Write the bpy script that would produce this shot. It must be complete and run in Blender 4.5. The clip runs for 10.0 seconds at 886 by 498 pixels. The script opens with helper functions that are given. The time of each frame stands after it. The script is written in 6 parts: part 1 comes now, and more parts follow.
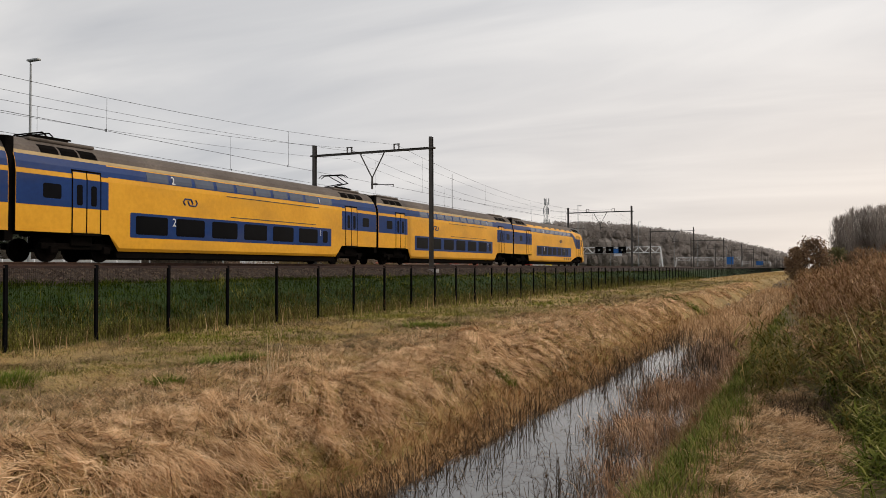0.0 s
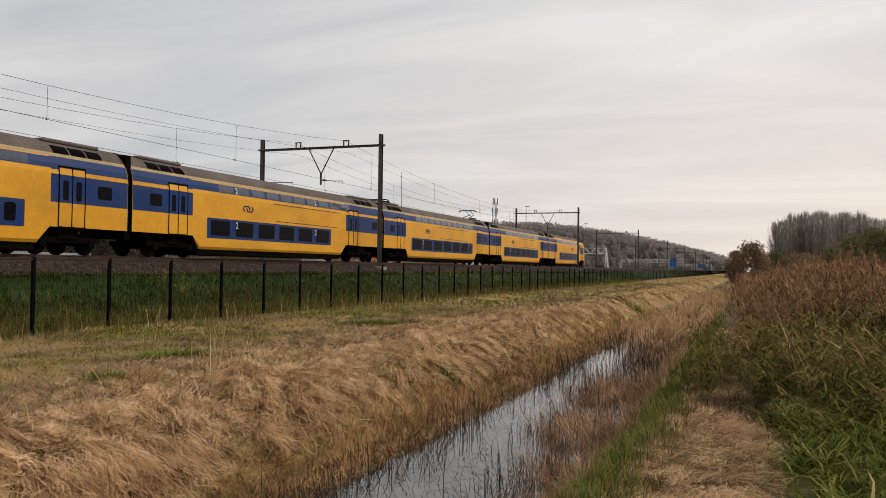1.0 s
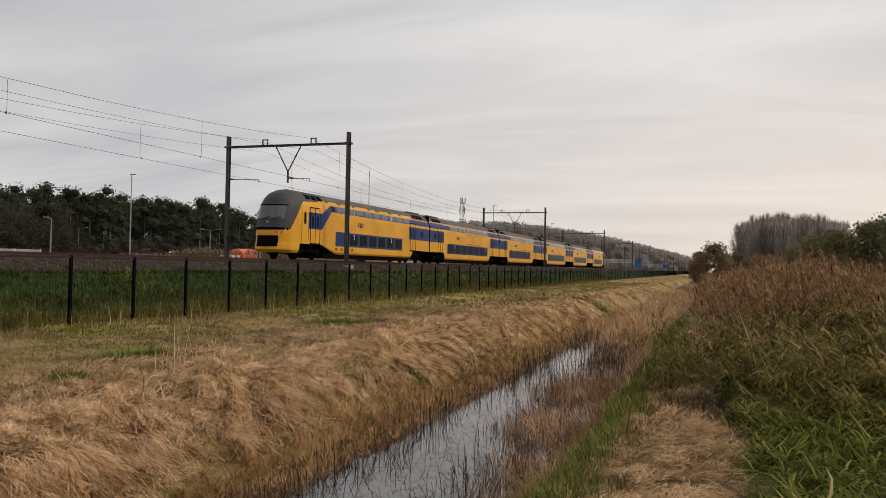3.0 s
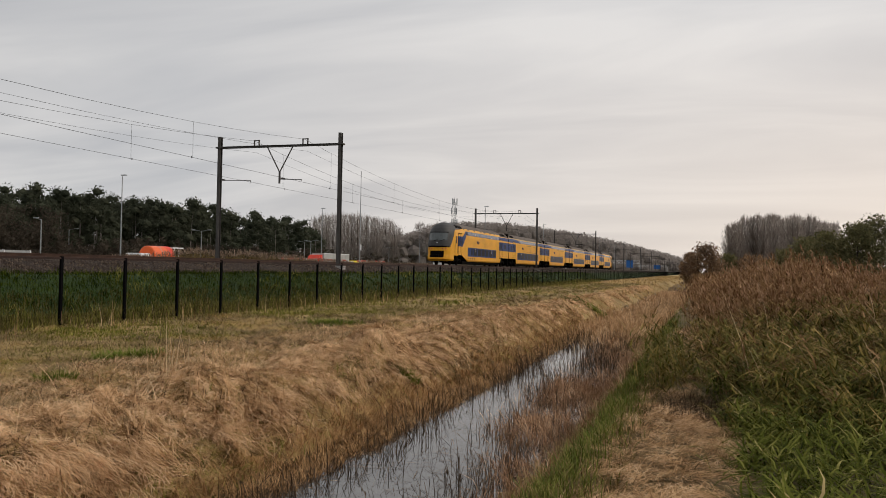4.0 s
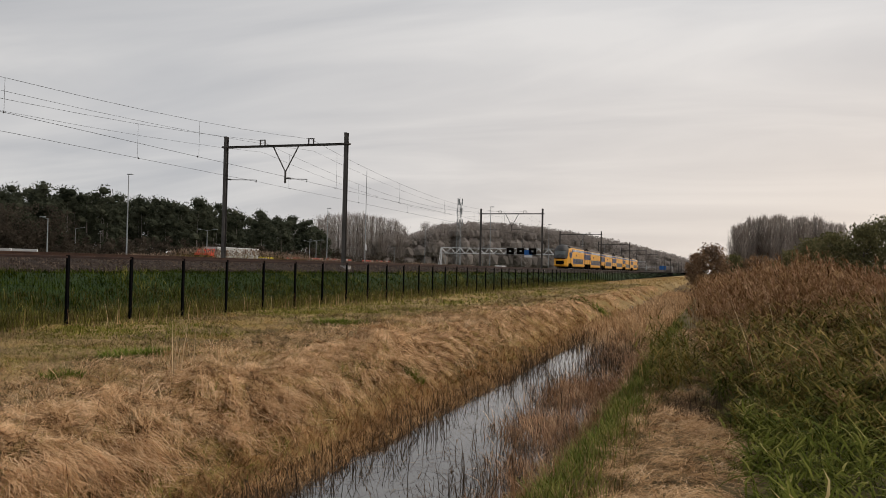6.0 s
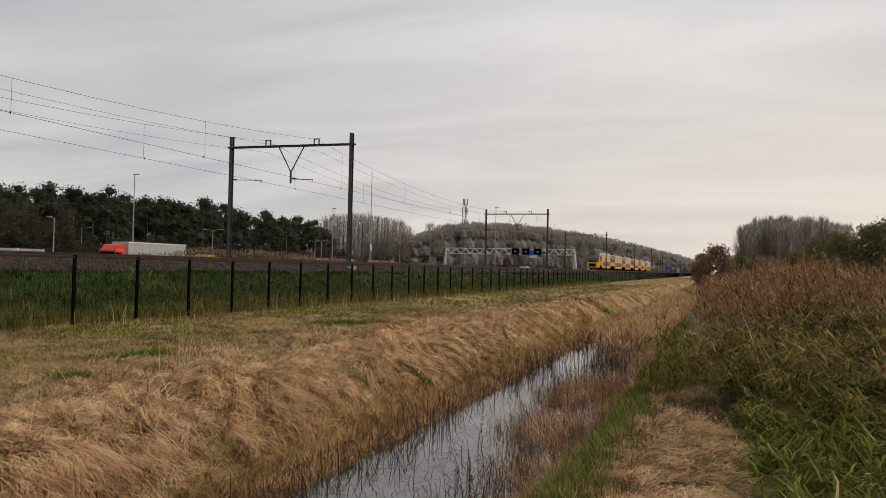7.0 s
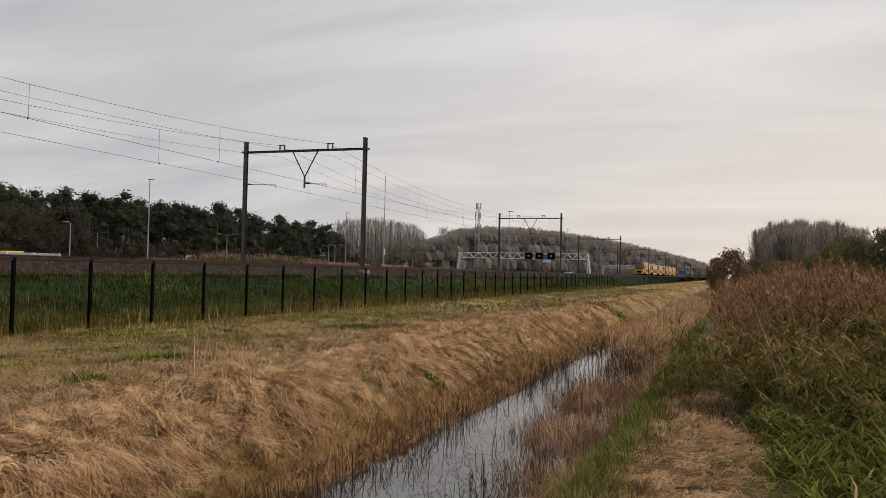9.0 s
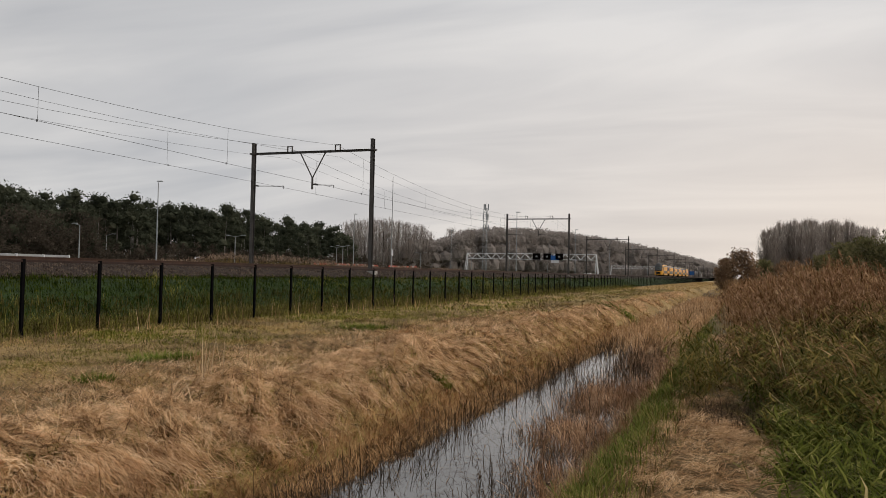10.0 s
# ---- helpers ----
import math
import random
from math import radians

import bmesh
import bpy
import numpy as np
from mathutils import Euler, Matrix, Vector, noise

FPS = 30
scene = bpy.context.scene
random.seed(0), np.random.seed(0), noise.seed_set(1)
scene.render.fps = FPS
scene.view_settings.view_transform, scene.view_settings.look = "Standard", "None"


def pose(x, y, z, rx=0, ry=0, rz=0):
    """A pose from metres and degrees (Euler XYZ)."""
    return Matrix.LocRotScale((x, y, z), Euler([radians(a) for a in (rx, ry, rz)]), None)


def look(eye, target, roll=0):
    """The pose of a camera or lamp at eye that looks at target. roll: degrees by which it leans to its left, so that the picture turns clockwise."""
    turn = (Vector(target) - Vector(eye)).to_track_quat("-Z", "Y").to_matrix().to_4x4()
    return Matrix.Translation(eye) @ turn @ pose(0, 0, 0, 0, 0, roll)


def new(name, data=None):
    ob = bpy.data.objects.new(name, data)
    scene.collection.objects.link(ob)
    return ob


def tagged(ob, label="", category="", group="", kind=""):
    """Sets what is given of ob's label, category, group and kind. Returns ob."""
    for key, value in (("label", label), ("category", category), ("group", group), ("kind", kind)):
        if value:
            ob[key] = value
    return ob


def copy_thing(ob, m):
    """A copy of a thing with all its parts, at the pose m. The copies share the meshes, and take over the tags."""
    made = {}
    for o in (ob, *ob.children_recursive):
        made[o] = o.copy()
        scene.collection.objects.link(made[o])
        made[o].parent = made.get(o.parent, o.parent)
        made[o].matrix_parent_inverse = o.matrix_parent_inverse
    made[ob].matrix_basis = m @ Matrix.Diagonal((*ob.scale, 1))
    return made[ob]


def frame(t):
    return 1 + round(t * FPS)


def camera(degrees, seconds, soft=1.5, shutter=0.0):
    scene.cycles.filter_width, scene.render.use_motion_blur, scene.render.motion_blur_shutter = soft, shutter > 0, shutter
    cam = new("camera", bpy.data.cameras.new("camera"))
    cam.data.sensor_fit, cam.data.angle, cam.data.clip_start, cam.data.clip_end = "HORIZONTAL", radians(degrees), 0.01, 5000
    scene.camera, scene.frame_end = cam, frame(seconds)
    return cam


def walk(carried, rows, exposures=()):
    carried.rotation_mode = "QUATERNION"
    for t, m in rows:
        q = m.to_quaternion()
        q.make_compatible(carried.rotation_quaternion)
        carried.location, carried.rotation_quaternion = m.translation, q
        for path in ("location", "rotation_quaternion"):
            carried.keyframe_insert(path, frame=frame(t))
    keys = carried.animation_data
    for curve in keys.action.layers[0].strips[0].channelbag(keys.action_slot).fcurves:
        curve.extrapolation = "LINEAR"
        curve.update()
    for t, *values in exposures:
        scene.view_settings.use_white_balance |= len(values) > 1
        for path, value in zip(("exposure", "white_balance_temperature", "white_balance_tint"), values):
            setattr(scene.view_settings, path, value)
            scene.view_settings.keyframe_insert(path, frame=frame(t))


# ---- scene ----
cam = camera(57.1, 10.0, soft=0.85)

# held in the hand: turns a little, hardly moves
ROWS = [
    (0, pose(-0.040, 0.061, 1.753, 91.397, 0.169, 24.314)),
    (0.5, pose(-0.003, 0.031, 1.745, 91.293, -0.447, 21.957)),
    (1, pose(0.012, 0.008, 1.751, 91.287, -0.750, 20.672)),
    (1.5, pose(0.012, 0.016, 1.747, 91.308, -0.742, 19.902)),
    (2, pose(0.019, 0.006, 1.747, 91.273, -0.808, 19.328)),
    (2.5, pose(0.015, 0.006, 1.750, 91.251, -1.007, 18.832)),
    (4, pose(-0.004, -0.004, 1.753, 91.319, -1.038, 17.790)),
    (4.5, pose(0.000, -0.000, 1.750, 91.405, -1.113, 17.769)),
    (5, pose(-0.004, 0.006, 1.750, 91.403, -1.131, 17.892)),
    (5.5, pose(0.002, -0.012, 1.754, 91.348, -1.190, 18.011)),
    (7, pose(-0.016, -0.012, 1.753, 91.328, -1.285, 18.513)),
    (7.5, pose(-0.018, -0.002, 1.744, 91.463, -1.340, 18.680)),
    (8, pose(-0.012, -0.014, 1.745, 91.448, -1.311, 18.871)),
    (8.5, pose(-0.013, 0.003, 1.743, 91.570, -1.248, 19.177)),
    (9, pose(-0.023, -0.020, 1.746, 91.614, -1.281, 19.443)),
    (9.5, pose(-0.018, 0.002, 1.743, 91.636, -1.176, 19.682)),
    (10, pose(-0.020, -0.010, 1.743, 91.666, -1.170, 19.993)),
]
walk(cam, ROWS, exposures=[(0.0, 0.17), (0.5, 0.16), (1.0, 0.12), (1.5, 0.07), (2.5, 0.05), (4.0, 0.02), (5.5, 0.0), (10.0, 0.0)])

# ---- light: overcast late-autumn sky, low soft sun ----
SUN_AZ, SUN_EL = radians(-60), radians(38)      # azimuth from +y towards -x, elevation
world = bpy.data.worlds.new("overcast_sky")
scene.world = world
world.use_nodes = True
nt = world.node_tree
for n in list(nt.nodes):
    nt.nodes.remove(n)


def wnode(kind, **inputs):
    n = nt.nodes.new(kind)
    for k, v in inputs.items():
        n.inputs[k].default_value = v
    return n


sky = nt.nodes.new("ShaderNodeTexSky")
sky.sky_type = 'NISHITA'
sky.sun_disc = False
sky.sun_elevation = SUN_EL
sky.sun_rotation = -SUN_AZ
coord = nt.nodes.new("ShaderNodeTexCoord")
sep = nt.nodes.new("ShaderNodeSeparateXYZ")
nt.links.new(coord.outputs["Generated"], sep.inputs[0])
# flatten the view direction onto a cloud deck
lift = nt.nodes.new("ShaderNodeMath")
lift.operation = 'ADD'
lift.inputs[1].default_value = 0.16
nt.links.new(sep.outputs[2], lift.inputs[0])
lmax = nt.nodes.new("ShaderNodeMath")
lmax.operation = 'MAXIMUM'
lmax.inputs[1].default_value = 0.08
nt.links.new(lift.outputs[0], lmax.inputs[0])
deck = nt.nodes.new("ShaderNodeCombineXYZ")
for k in range(2):
    dv = nt.nodes.new("ShaderNodeMath")
    dv.operation = 'DIVIDE'
    nt.links.new(sep.outputs[k], dv.inputs[0])
    nt.links.new(lmax.outputs[0], dv.inputs[1])
    nt.links.new(dv.outputs[0], deck.inputs[k])
turn = nt.nodes.new("ShaderNodeMapping")
turn.inputs["Rotation"].default_value = (0, 0, radians(24))
turn.inputs["Scale"].default_value = (0.75, 1.9, 1)
nt.links.new(deck.outputs[0], turn.inputs[0])
cloud = nt.nodes.new("ShaderNodeTexNoise")
cloud.inputs["Scale"].default_value = 0.9
cloud.inputs["Detail"].default_value = 5
cloud.inputs["Roughness"].default_value = 0.5
cloud.inputs["Distortion"].default_value = 0.5
nt.links.new(turn.outputs[0], cloud.inputs["Vector"])
cramp = nt.nodes.new("ShaderNodeValToRGB")
cramp.color_ramp.elements[0].position, cramp.color_ramp.elements[0].color = 0.34, (0.575, 0.58, 0.60, 1)
cramp.color_ramp.elements[1].position, cramp.color_ramp.elements[1].color = 0.66, (0.80, 0.785, 0.775, 1)
nt.links.new(cloud.outputs["Fac"], cramp.inputs[0])
# warm glow low in the sky, strongest towards the hidden sun
gl = nt.nodes.new("ShaderNodeMapRange")
gl.inputs["From Min"].default_value, gl.inputs["From Max"].default_value = 0.34, 0.02
nt.links.new(sep.outputs[2], gl.inputs["Value"])
sd = nt.nodes.new("ShaderNodeVectorMath")
sd.operation = 'DOT_PRODUCT'
sd.inputs[1].default_value = (-math.sin(SUN_AZ), math.cos(SUN_AZ), 0)
nt.links.new(coord.outputs["Generated"], sd.inputs[0])
side = nt.nodes.new("ShaderNodeMapRange")
side.inputs["From Min"].default_value, side.inputs["From Max"].default_value = -0.1, 0.85
nt.links.new(sd.outputs["Value"], side.inputs["Value"])
gm = nt.nodes.new("ShaderNodeMath")
gm.operation = 'MULTIPLY'
nt.links.new(gl.outputs[0], gm.inputs[0])
nt.links.new(side.outputs[0], gm.inputs[1])
glow = nt.nodes.new("ShaderNodeMix")
glow.data_type = 'RGBA'
glow.inputs["B"].default_value = (0.90, 0.76, 0.64, 1)
nt.links.new(gm.outputs[0], glow.inputs["Factor"])
nt.links.new(cramp.outputs[0], glow.inputs["A"])
# the deck is a little dimmer away from the sun
dim = nt.nodes.new("ShaderNodeMapRange")
dim.inputs["From Min"].default_value, dim.inputs["From Max"].default_value = -0.4, 0.7
dim.inputs["To Min"].default_value, dim.inputs["To Max"].default_value = 0.86, 1.02
nt.links.new(sd.outputs["Value"], dim.inputs["Value"])
bg_cloud = wnode("ShaderNodeBackground", Strength=1.0)
nt.links.new(glow.outputs["Result"], bg_cloud.inputs[0])
nt.links.new(dim.outputs[0], bg_cloud.inputs[1])
bg_sky = wnode("ShaderNodeBackground", Strength=0.05)
nt.links.new(sky.outputs[0], bg_sky.inputs[0])
mixw = wnode("ShaderNodeMixShader", Fac=0.95)
nt.links.new(bg_sky.outputs[0], mixw.inputs[1])
nt.links.new(bg_cloud.outputs[0], mixw.inputs[2])
wout = nt.nodes.new("ShaderNodeOutputWorld")
nt.links.new(mixw.outputs[0], wout.inputs[0])

sun = new("sun", bpy.data.lights.new("sun", 'SUN'))
sun.data.energy, sun.data.angle, sun.data.color = 1.4, radians(14), (1.0, 0.87, 0.74)
sun.matrix_world = look((-math.sin(SUN_AZ) * 100, math.cos(SUN_AZ) * 100, math.tan(SUN_EL) * 100), (0, 0, 0))

# ---- materials ----


def material(name, ramp, rough=0.8, scale=2.0, fine=40.0, bump=0.3, metal=0.0, by="noise", spec=0.3, dist=0.02, coat=0.0, dirt=0.0):
    """Two-scale noise material. ramp: (position, colour) rows. by: noise, island (per strand) or object."""
    m = bpy.data.materials.new(name)
    m.use_nodes = True
    t = m.node_tree
    b = t.nodes["Principled BSDF"]
    b.inputs["Roughness"].default_value = rough
    b.inputs["Metallic"].default_value = metal
    b.inputs["Specular IOR Level"].default_value = spec
    b.inputs["Coat Weight"].default_value = coat
    tc = t.nodes.new("ShaderNodeTexCoord")
    big = t.nodes.new("ShaderNodeTexNoise")
    big.inputs["Scale"].default_value, big.inputs["Detail"].default_value = scale, 4
    t.links.new(tc.outputs["Object"], big.inputs["Vector"])
    small = t.nodes.new("ShaderNodeTexNoise")
    small.inputs["Scale"].default_value, small.inputs["Detail"].default_value = fine, 3
    t.links.new(tc.outputs["Object"], small.inputs["Vector"])
    mix = t.nodes.new("ShaderNodeMix")
    mix.inputs["Factor"].default_value = 0.4
    if by == "noise":
        t.links.new(big.outputs["Fac"], mix.inputs["A"])
    elif by == "island":
        g = t.nodes.new("ShaderNodeNewGeometry")
        t.links.new(g.outputs["Random Per Island"], mix.inputs["A"])
    else:
        g = t.nodes.new("ShaderNodeObjectInfo")
        t.links.new(g.outputs["Random"], mix.inputs["A"])
    t.links.new(big.outputs["Fac"] if by != "noise" else small.outputs["Fac"], mix.inputs["B"])
    r = t.nodes.new("ShaderNodeValToRGB")
    e = r.color_ramp.elements
    while len(e) < len(ramp):
        e.new(0.5)
    for k, (p, c) in enumerate(ramp):
        e[k].position, e[k].color = p, (*c, 1)
    t.links.new(mix.outputs["Result"], r.inputs[0])
    if dirt:
        # grime in soft smears, drawn out along the body
        mp = t.nodes.new("ShaderNodeMapping")
        mp.inputs["Scale"].default_value = (1.0, 0.35, 0.9)
        t.links.new(tc.outputs["Object"], mp.inputs[0])
        dn = t.nodes.new("ShaderNodeTexNoise")
        dn.inputs["Scale"].default_value, dn.inputs["Detail"].default_value = 0.9, 6
        t.links.new(mp.outputs[0], dn.inputs["Vector"])
        dr = t.nodes.new("ShaderNodeMapRange")
        dr.inputs["From Min"].default_value, dr.inputs["From Max"].default_value, dr.inputs["To Max"].default_value = 0.48, 0.78, dirt
        t.links.new(dn.outputs["Fac"], dr.inputs["Value"])
        dm = t.nodes.new("ShaderNodeMix")
        dm.data_type = 'RGBA'
        dm.inputs["B"].default_value = (0.10, 0.075, 0.055, 1)
        t.links.new(dr.outputs[0], dm.inputs["Factor"])
        t.links.new(r.outputs[0], dm.inputs["A"])
        t.links.new(dm.outputs["Result"], b.inputs["Base Color"])
    else:
        t.links.new(r.outputs[0], b.inputs["Base Color"])
    if bump:
        bn = t.nodes.new("ShaderNodeBump")
        bn.inputs["Strength"].default_value, bn.inputs["Distance"].default_value = bump, dist
        t.links.new(small.outputs["Fac"], bn.inputs["Height"])
        t.links.new(bn.outputs[0], b.inputs["Normal"])
    return m


def strands(name, ramp, rough=0.85, see=0.15, clump=3.2):
    """Material for blades, straw and leaves: colour by strand, a little light passes through."""
    m = material(name, ramp, rough, clump, 9.0, 0.0, by="island", spec=0.06)
    t = m.node_tree
    mix = next(n for n in t.nodes if n.bl_idname == "ShaderNodeMix")
    mix.inputs["Factor"].default_value = 0.46
    spread = t.nodes.new("ShaderNodeMapRange")
    spread.inputs["From Min"].default_value, spread.inputs["From Max"].default_value = 0.32, 0.68
    t.links.new(mix.inputs["B"].links[0].from_socket, spread.inputs["Value"])
    t.links.new(spread.outputs[0], mix.inputs["B"])
    b = t.nodes["Principled BSDF"]
    tr = t.nodes.new("ShaderNodeBsdfTranslucent")
    mx = t.nodes.new("ShaderNodeMixShader")
    mx.inputs[0].default_value = see
    src = b.inputs["Base Color"].links[0].from_socket
    t.links.new(src, tr.inputs[0])
    t.links.new(b.outputs[0], mx.inputs[1])
    t.links.new(tr.outputs[0], mx.inputs[2])
    t.links.new(mx.outputs[0], t.nodes["Material Output"].inputs[0])
    return m


M_FIELD = material("mown_field", [(0.25, (0.11, 0.08, 0.03)), (0.42, (0.26, 0.175, 0.07)), (0.55, (0.38, 0.265, 0.12)), (0.68, (0.29, 0.235, 0.075)), (0.8, (0.18, 0.17, 0.045))], 0.95, 0.35, 9.0, 0.9, dist=0.08)
M_BANKGRASS = material("embankment_grass", [(0.3, (0.012, 0.026, 0.004)), (0.5, (0.024, 0.050, 0.007)), (0.7, (0.048, 0.064, 0.014))], 0.95, 0.5, 8.0, 0.9, dist=0.1)
M_MUD = material("ditch_mud", [(0.3, (0.04, 0.025, 0.012)), (0.5, (0.12, 0.075, 0.034)), (0.7, (0.22, 0.145, 0.068))], 0.9, 1.2, 14.0, 0.8, dist=0.05)
M_VERGE = material("verge_grass", [(0.3, (0.045, 0.036, 0.016)), (0.5, (0.12, 0.092, 0.040)), (0.7, (0.22, 0.155, 0.078))], 0.95, 0.9, 10.0, 0.9, dist=0.06)
M_BALLAST = material("track_ballast", [(0.3, (0.016, 0.011, 0.008)), (0.5, (0.044, 0.030, 0.022)), (0.72, (0.11, 0.08, 0.058))], 0.95, 5.0, 22.0, 1.0, dist=0.12)
M_ASPHALT = material("asphalt", [(0.3, (0.04, 0.04, 0.042)), (0.7, (0.065, 0.065, 0.065))], 0.9, 1.0, 60.0, 0.3)
M_STRAW = strands("cut_straw", [(0.10, (0.09, 0.046, 0.018)), (0.32, (0.36, 0.205, 0.098)), (0.54, (0.66, 0.420, 0.220)), (0.86, (0.88, 0.64, 0.40))])
M_STUB = strands("mown_stubble", [(0.12, (0.05, 0.032, 0.011)), (0.35, (0.28, 0.172, 0.066)), (0.57, (0.60, 0.40, 0.178)), (0.8, (0.41, 0.34, 0.105)), (0.95, (0.80, 0.61, 0.33))])
M_GREEN = strands("green_grass", [(0.15, (0.06, 0.068, 0.010)), (0.5, (0.17, 0.178, 0.029)), (0.85, (0.38, 0.325, 0.09))])
M_DEEPGREEN = strands("lush_grass", [(0.15, (0.008, 0.015, 0.001)), (0.5, (0.029, 0.052, 0.002)), (0.85, (0.085, 0.095, 0.006))])
M_DRY = strands("dry_grass", [(0.15, (0.07, 0.050, 0.018)), (0.5, (0.18, 0.125, 0.05)), (0.85, (0.34, 0.245, 0.11))])
M_REED = strands("brown_reed", [(0.15, (0.055, 0.028, 0.012)), (0.45, (0.19, 0.105, 0.045)), (0.75, (0.36, 0.22, 0.105)), (0.95, (0.60, 0.42, 0.24))])
M_PLUME = strands("reed_plume", [(0.15, (0.13, 0.065, 0.032)), (0.5, (0.28, 0.155, 0.08)), (0.9, (0.48, 0.32, 0.20))])
M_REEDLEAF = strands("reed_leaf", [(0.15, (0.026, 0.030, 0.006)), (0.4, (0.088, 0.088, 0.018)), (0.7, (0.21, 0.16, 0.040)), (0.95, (0.46, 0.32, 0.12))])
# wet ditch stems; also the painted shade in heap gaps and reed hollow
M_DARKSTEM = strands("wet_and_shade_stem", [(0.2, (0.030, 0.020, 0.013)), (0.6, (0.085, 0.057, 0.036)), (0.9, (0.20, 0.135, 0.082))])
M_PINK = strands("pale_reed_stem", [(0.2, (0.13, 0.07, 0.036)), (0.6, (0.47, 0.275, 0.155)), (0.9, (0.80, 0.56, 0.36))])
# pine green lifted towards grey, with distance haze mixed into the colour
M_PINE = strands("hazed_pine_foliage", [(0.15, (0.042, 0.050, 0.033)), (0.5, (0.068, 0.076, 0.050)), (0.85, (0.105, 0.112, 0.075))], see=.4, clump=.25)
# far twigs: distance haze is painted in by paling the bark tones
M_TWIGFAR = strands("hazed_wood_twig", [(0.2, (0.27, 0.24, 0.22)), (0.6, (0.34, 0.305, 0.28)), (0.9, (0.41, 0.37, 0.34))], see=.5, clump=.25)
# poplar twigs: lightened in colour to include the haze in front of them
M_TWIGHAZE = strands("hazed_bare_twig", [(0.2, (0.22, 0.185, 0.165)), (0.6, (0.32, 0.28, 0.25)), (0.9, (0.42, 0.375, 0.34))], see=.5, clump=.25)
M_BRUSH = strands("brown_brush", [(0.2, (0.05, 0.042, 0.033)), (0.6, (0.095, 0.078, 0.060)), (0.9, (0.15, 0.122, 0.095))], see=.45, clump=.25)
M_LEAFGREEN = strands("shrub_leaf", [(0.15, (0.085, 0.085, 0.042)), (0.5, (0.165, 0.155, 0.072)), (0.85, (0.27, 0.235, 0.118))], see=.45, clump=.25)
# rust leaf tone brightened to carry the haze before the distant bushes
M_LEAFRUST = strands("rusty_leaf", [(0.15, (0.11, 0.078, 0.056)), (0.5, (0.24, 0.155, 0.095)), (0.85, (0.38, 0.245, 0.14))], see=.45, clump=.25)
M_BARK = material("bark", [(0.3, (0.035, 0.028, 0.022)), (0.7, (0.10, 0.085, 0.07))], 0.95, 3.0, 30.0, 0.6)
M_STEEL = material("weathered_mast_steel", [(0.3, (0.06, 0.055, 0.052)), (0.6, (0.095, 0.088, 0.082)), (0.8, (0.15, 0.135, 0.122))], 0.7, 1.5, 25.0, 0.15, 0.25)
M_GALV = material("galvanised_steel", [(0.3, (0.25, 0.265, 0.27)), (0.7, (0.41, 0.425, 0.43))], 0.5, 1.0, 20.0, 0.05, 0.4)
M_WHITE = material("white_paint", [(0.3, (0.62, 0.63, 0.64)), (0.7, (0.80, 0.80, 0.80))], 0.5, 0.8, 20.0, 0.05)
M_FENCE = material("dark_coated_steel", [(0.3, (0.002, 0.002, 0.0025)), (0.7, (0.006, 0.006, 0.007))], 0.8, 2.0, 30.0, 0.1, spec=0.03)
M_FENCERAIL = material("rusty_dark_rail", [(0.3, (0.014, 0.008, 0.007)), (0.7, (0.042, 0.021, 0.017))], 0.75, 2.0, 30.0, 0.2)
M_WIRE = material("copper_wire_patina", [(0.3, (0.03, 0.03, 0.03)), (0.7, (0.06, 0.058, 0.055))], 0.6, 2.0, 30.0, 0.0)
M_RAIL = material("rusty_rail", [(0.3, (0.04, 0.022, 0.015)), (0.7, (0.09, 0.05, 0.034))], 0.6, 2.0, 30.0, 0.2, 0.5)
M_CONC = material("concrete", [(0.3, (0.26, 0.25, 0.235)), (0.7, (0.42, 0.41, 0.39))], 0.9, 1.0, 20.0, 0.2)
M_YELLOW = material("train_yellow_paint", [(0.3, (0.65, 0.305, 0.016)), (0.55, (0.76, 0.372, 0.025)), (0.75, (0.82, 0.412, 0.036))], 0.42, 0.45, 6.0, 0.02, spec=0.2, dirt=0.22)
M_BLUE = material("train_blue_paint", [(0.3, (0.003, 0.025, 0.118)), (0.7, (0.006, 0.040, 0.172))], 0.45, 0.5, 6.0, 0.02, spec=0.2, dirt=0.3)
M_ROOF = material("grimy_train_roof", [(0.3, (0.075, 0.06, 0.05)), (0.55, (0.125, 0.102, 0.085)), (0.75, (0.19, 0.155, 0.13))], 0.8, 0.6, 9.0, 0.15)
M_CREAM = material("dusty_yellow_cornice", [(0.3, (0.33, 0.24, 0.12)), (0.7, (0.50, 0.36, 0.17))], 0.6, 0.8, 8.0, 0.05)
M_MASK = material("dark_grey_train_mask", [(0.3, (0.040, 0.040, 0.041)), (0.7, (0.066, 0.065, 0.064))], 0.6, 0.7, 10.0, 0.03)
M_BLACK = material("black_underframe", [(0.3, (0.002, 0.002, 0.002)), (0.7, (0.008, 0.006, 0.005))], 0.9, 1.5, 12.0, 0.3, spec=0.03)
M_GLASS = material("dark_train_glass", [(0.3, (0.0015, 0.0018, 0.0025)), (0.7, (0.004, 0.0045, 0.006))], 0.3, 0.6, 3.0, 0.0, spec=0.05)
M_ORANGE = material("orange_vehicle_paint", [(0.3, (0.72, 0.115, 0.025)), (0.7, (0.86, 0.16, 0.04))], 0.4, 0.6, 6.0, 0.02)
M_RED = material("red_vehicle_paint", [(0.3, (0.62, 0.045, 0.025)), (0.7, (0.75, 0.07, 0.035))], 0.4, 0.6, 6.0, 0.02)
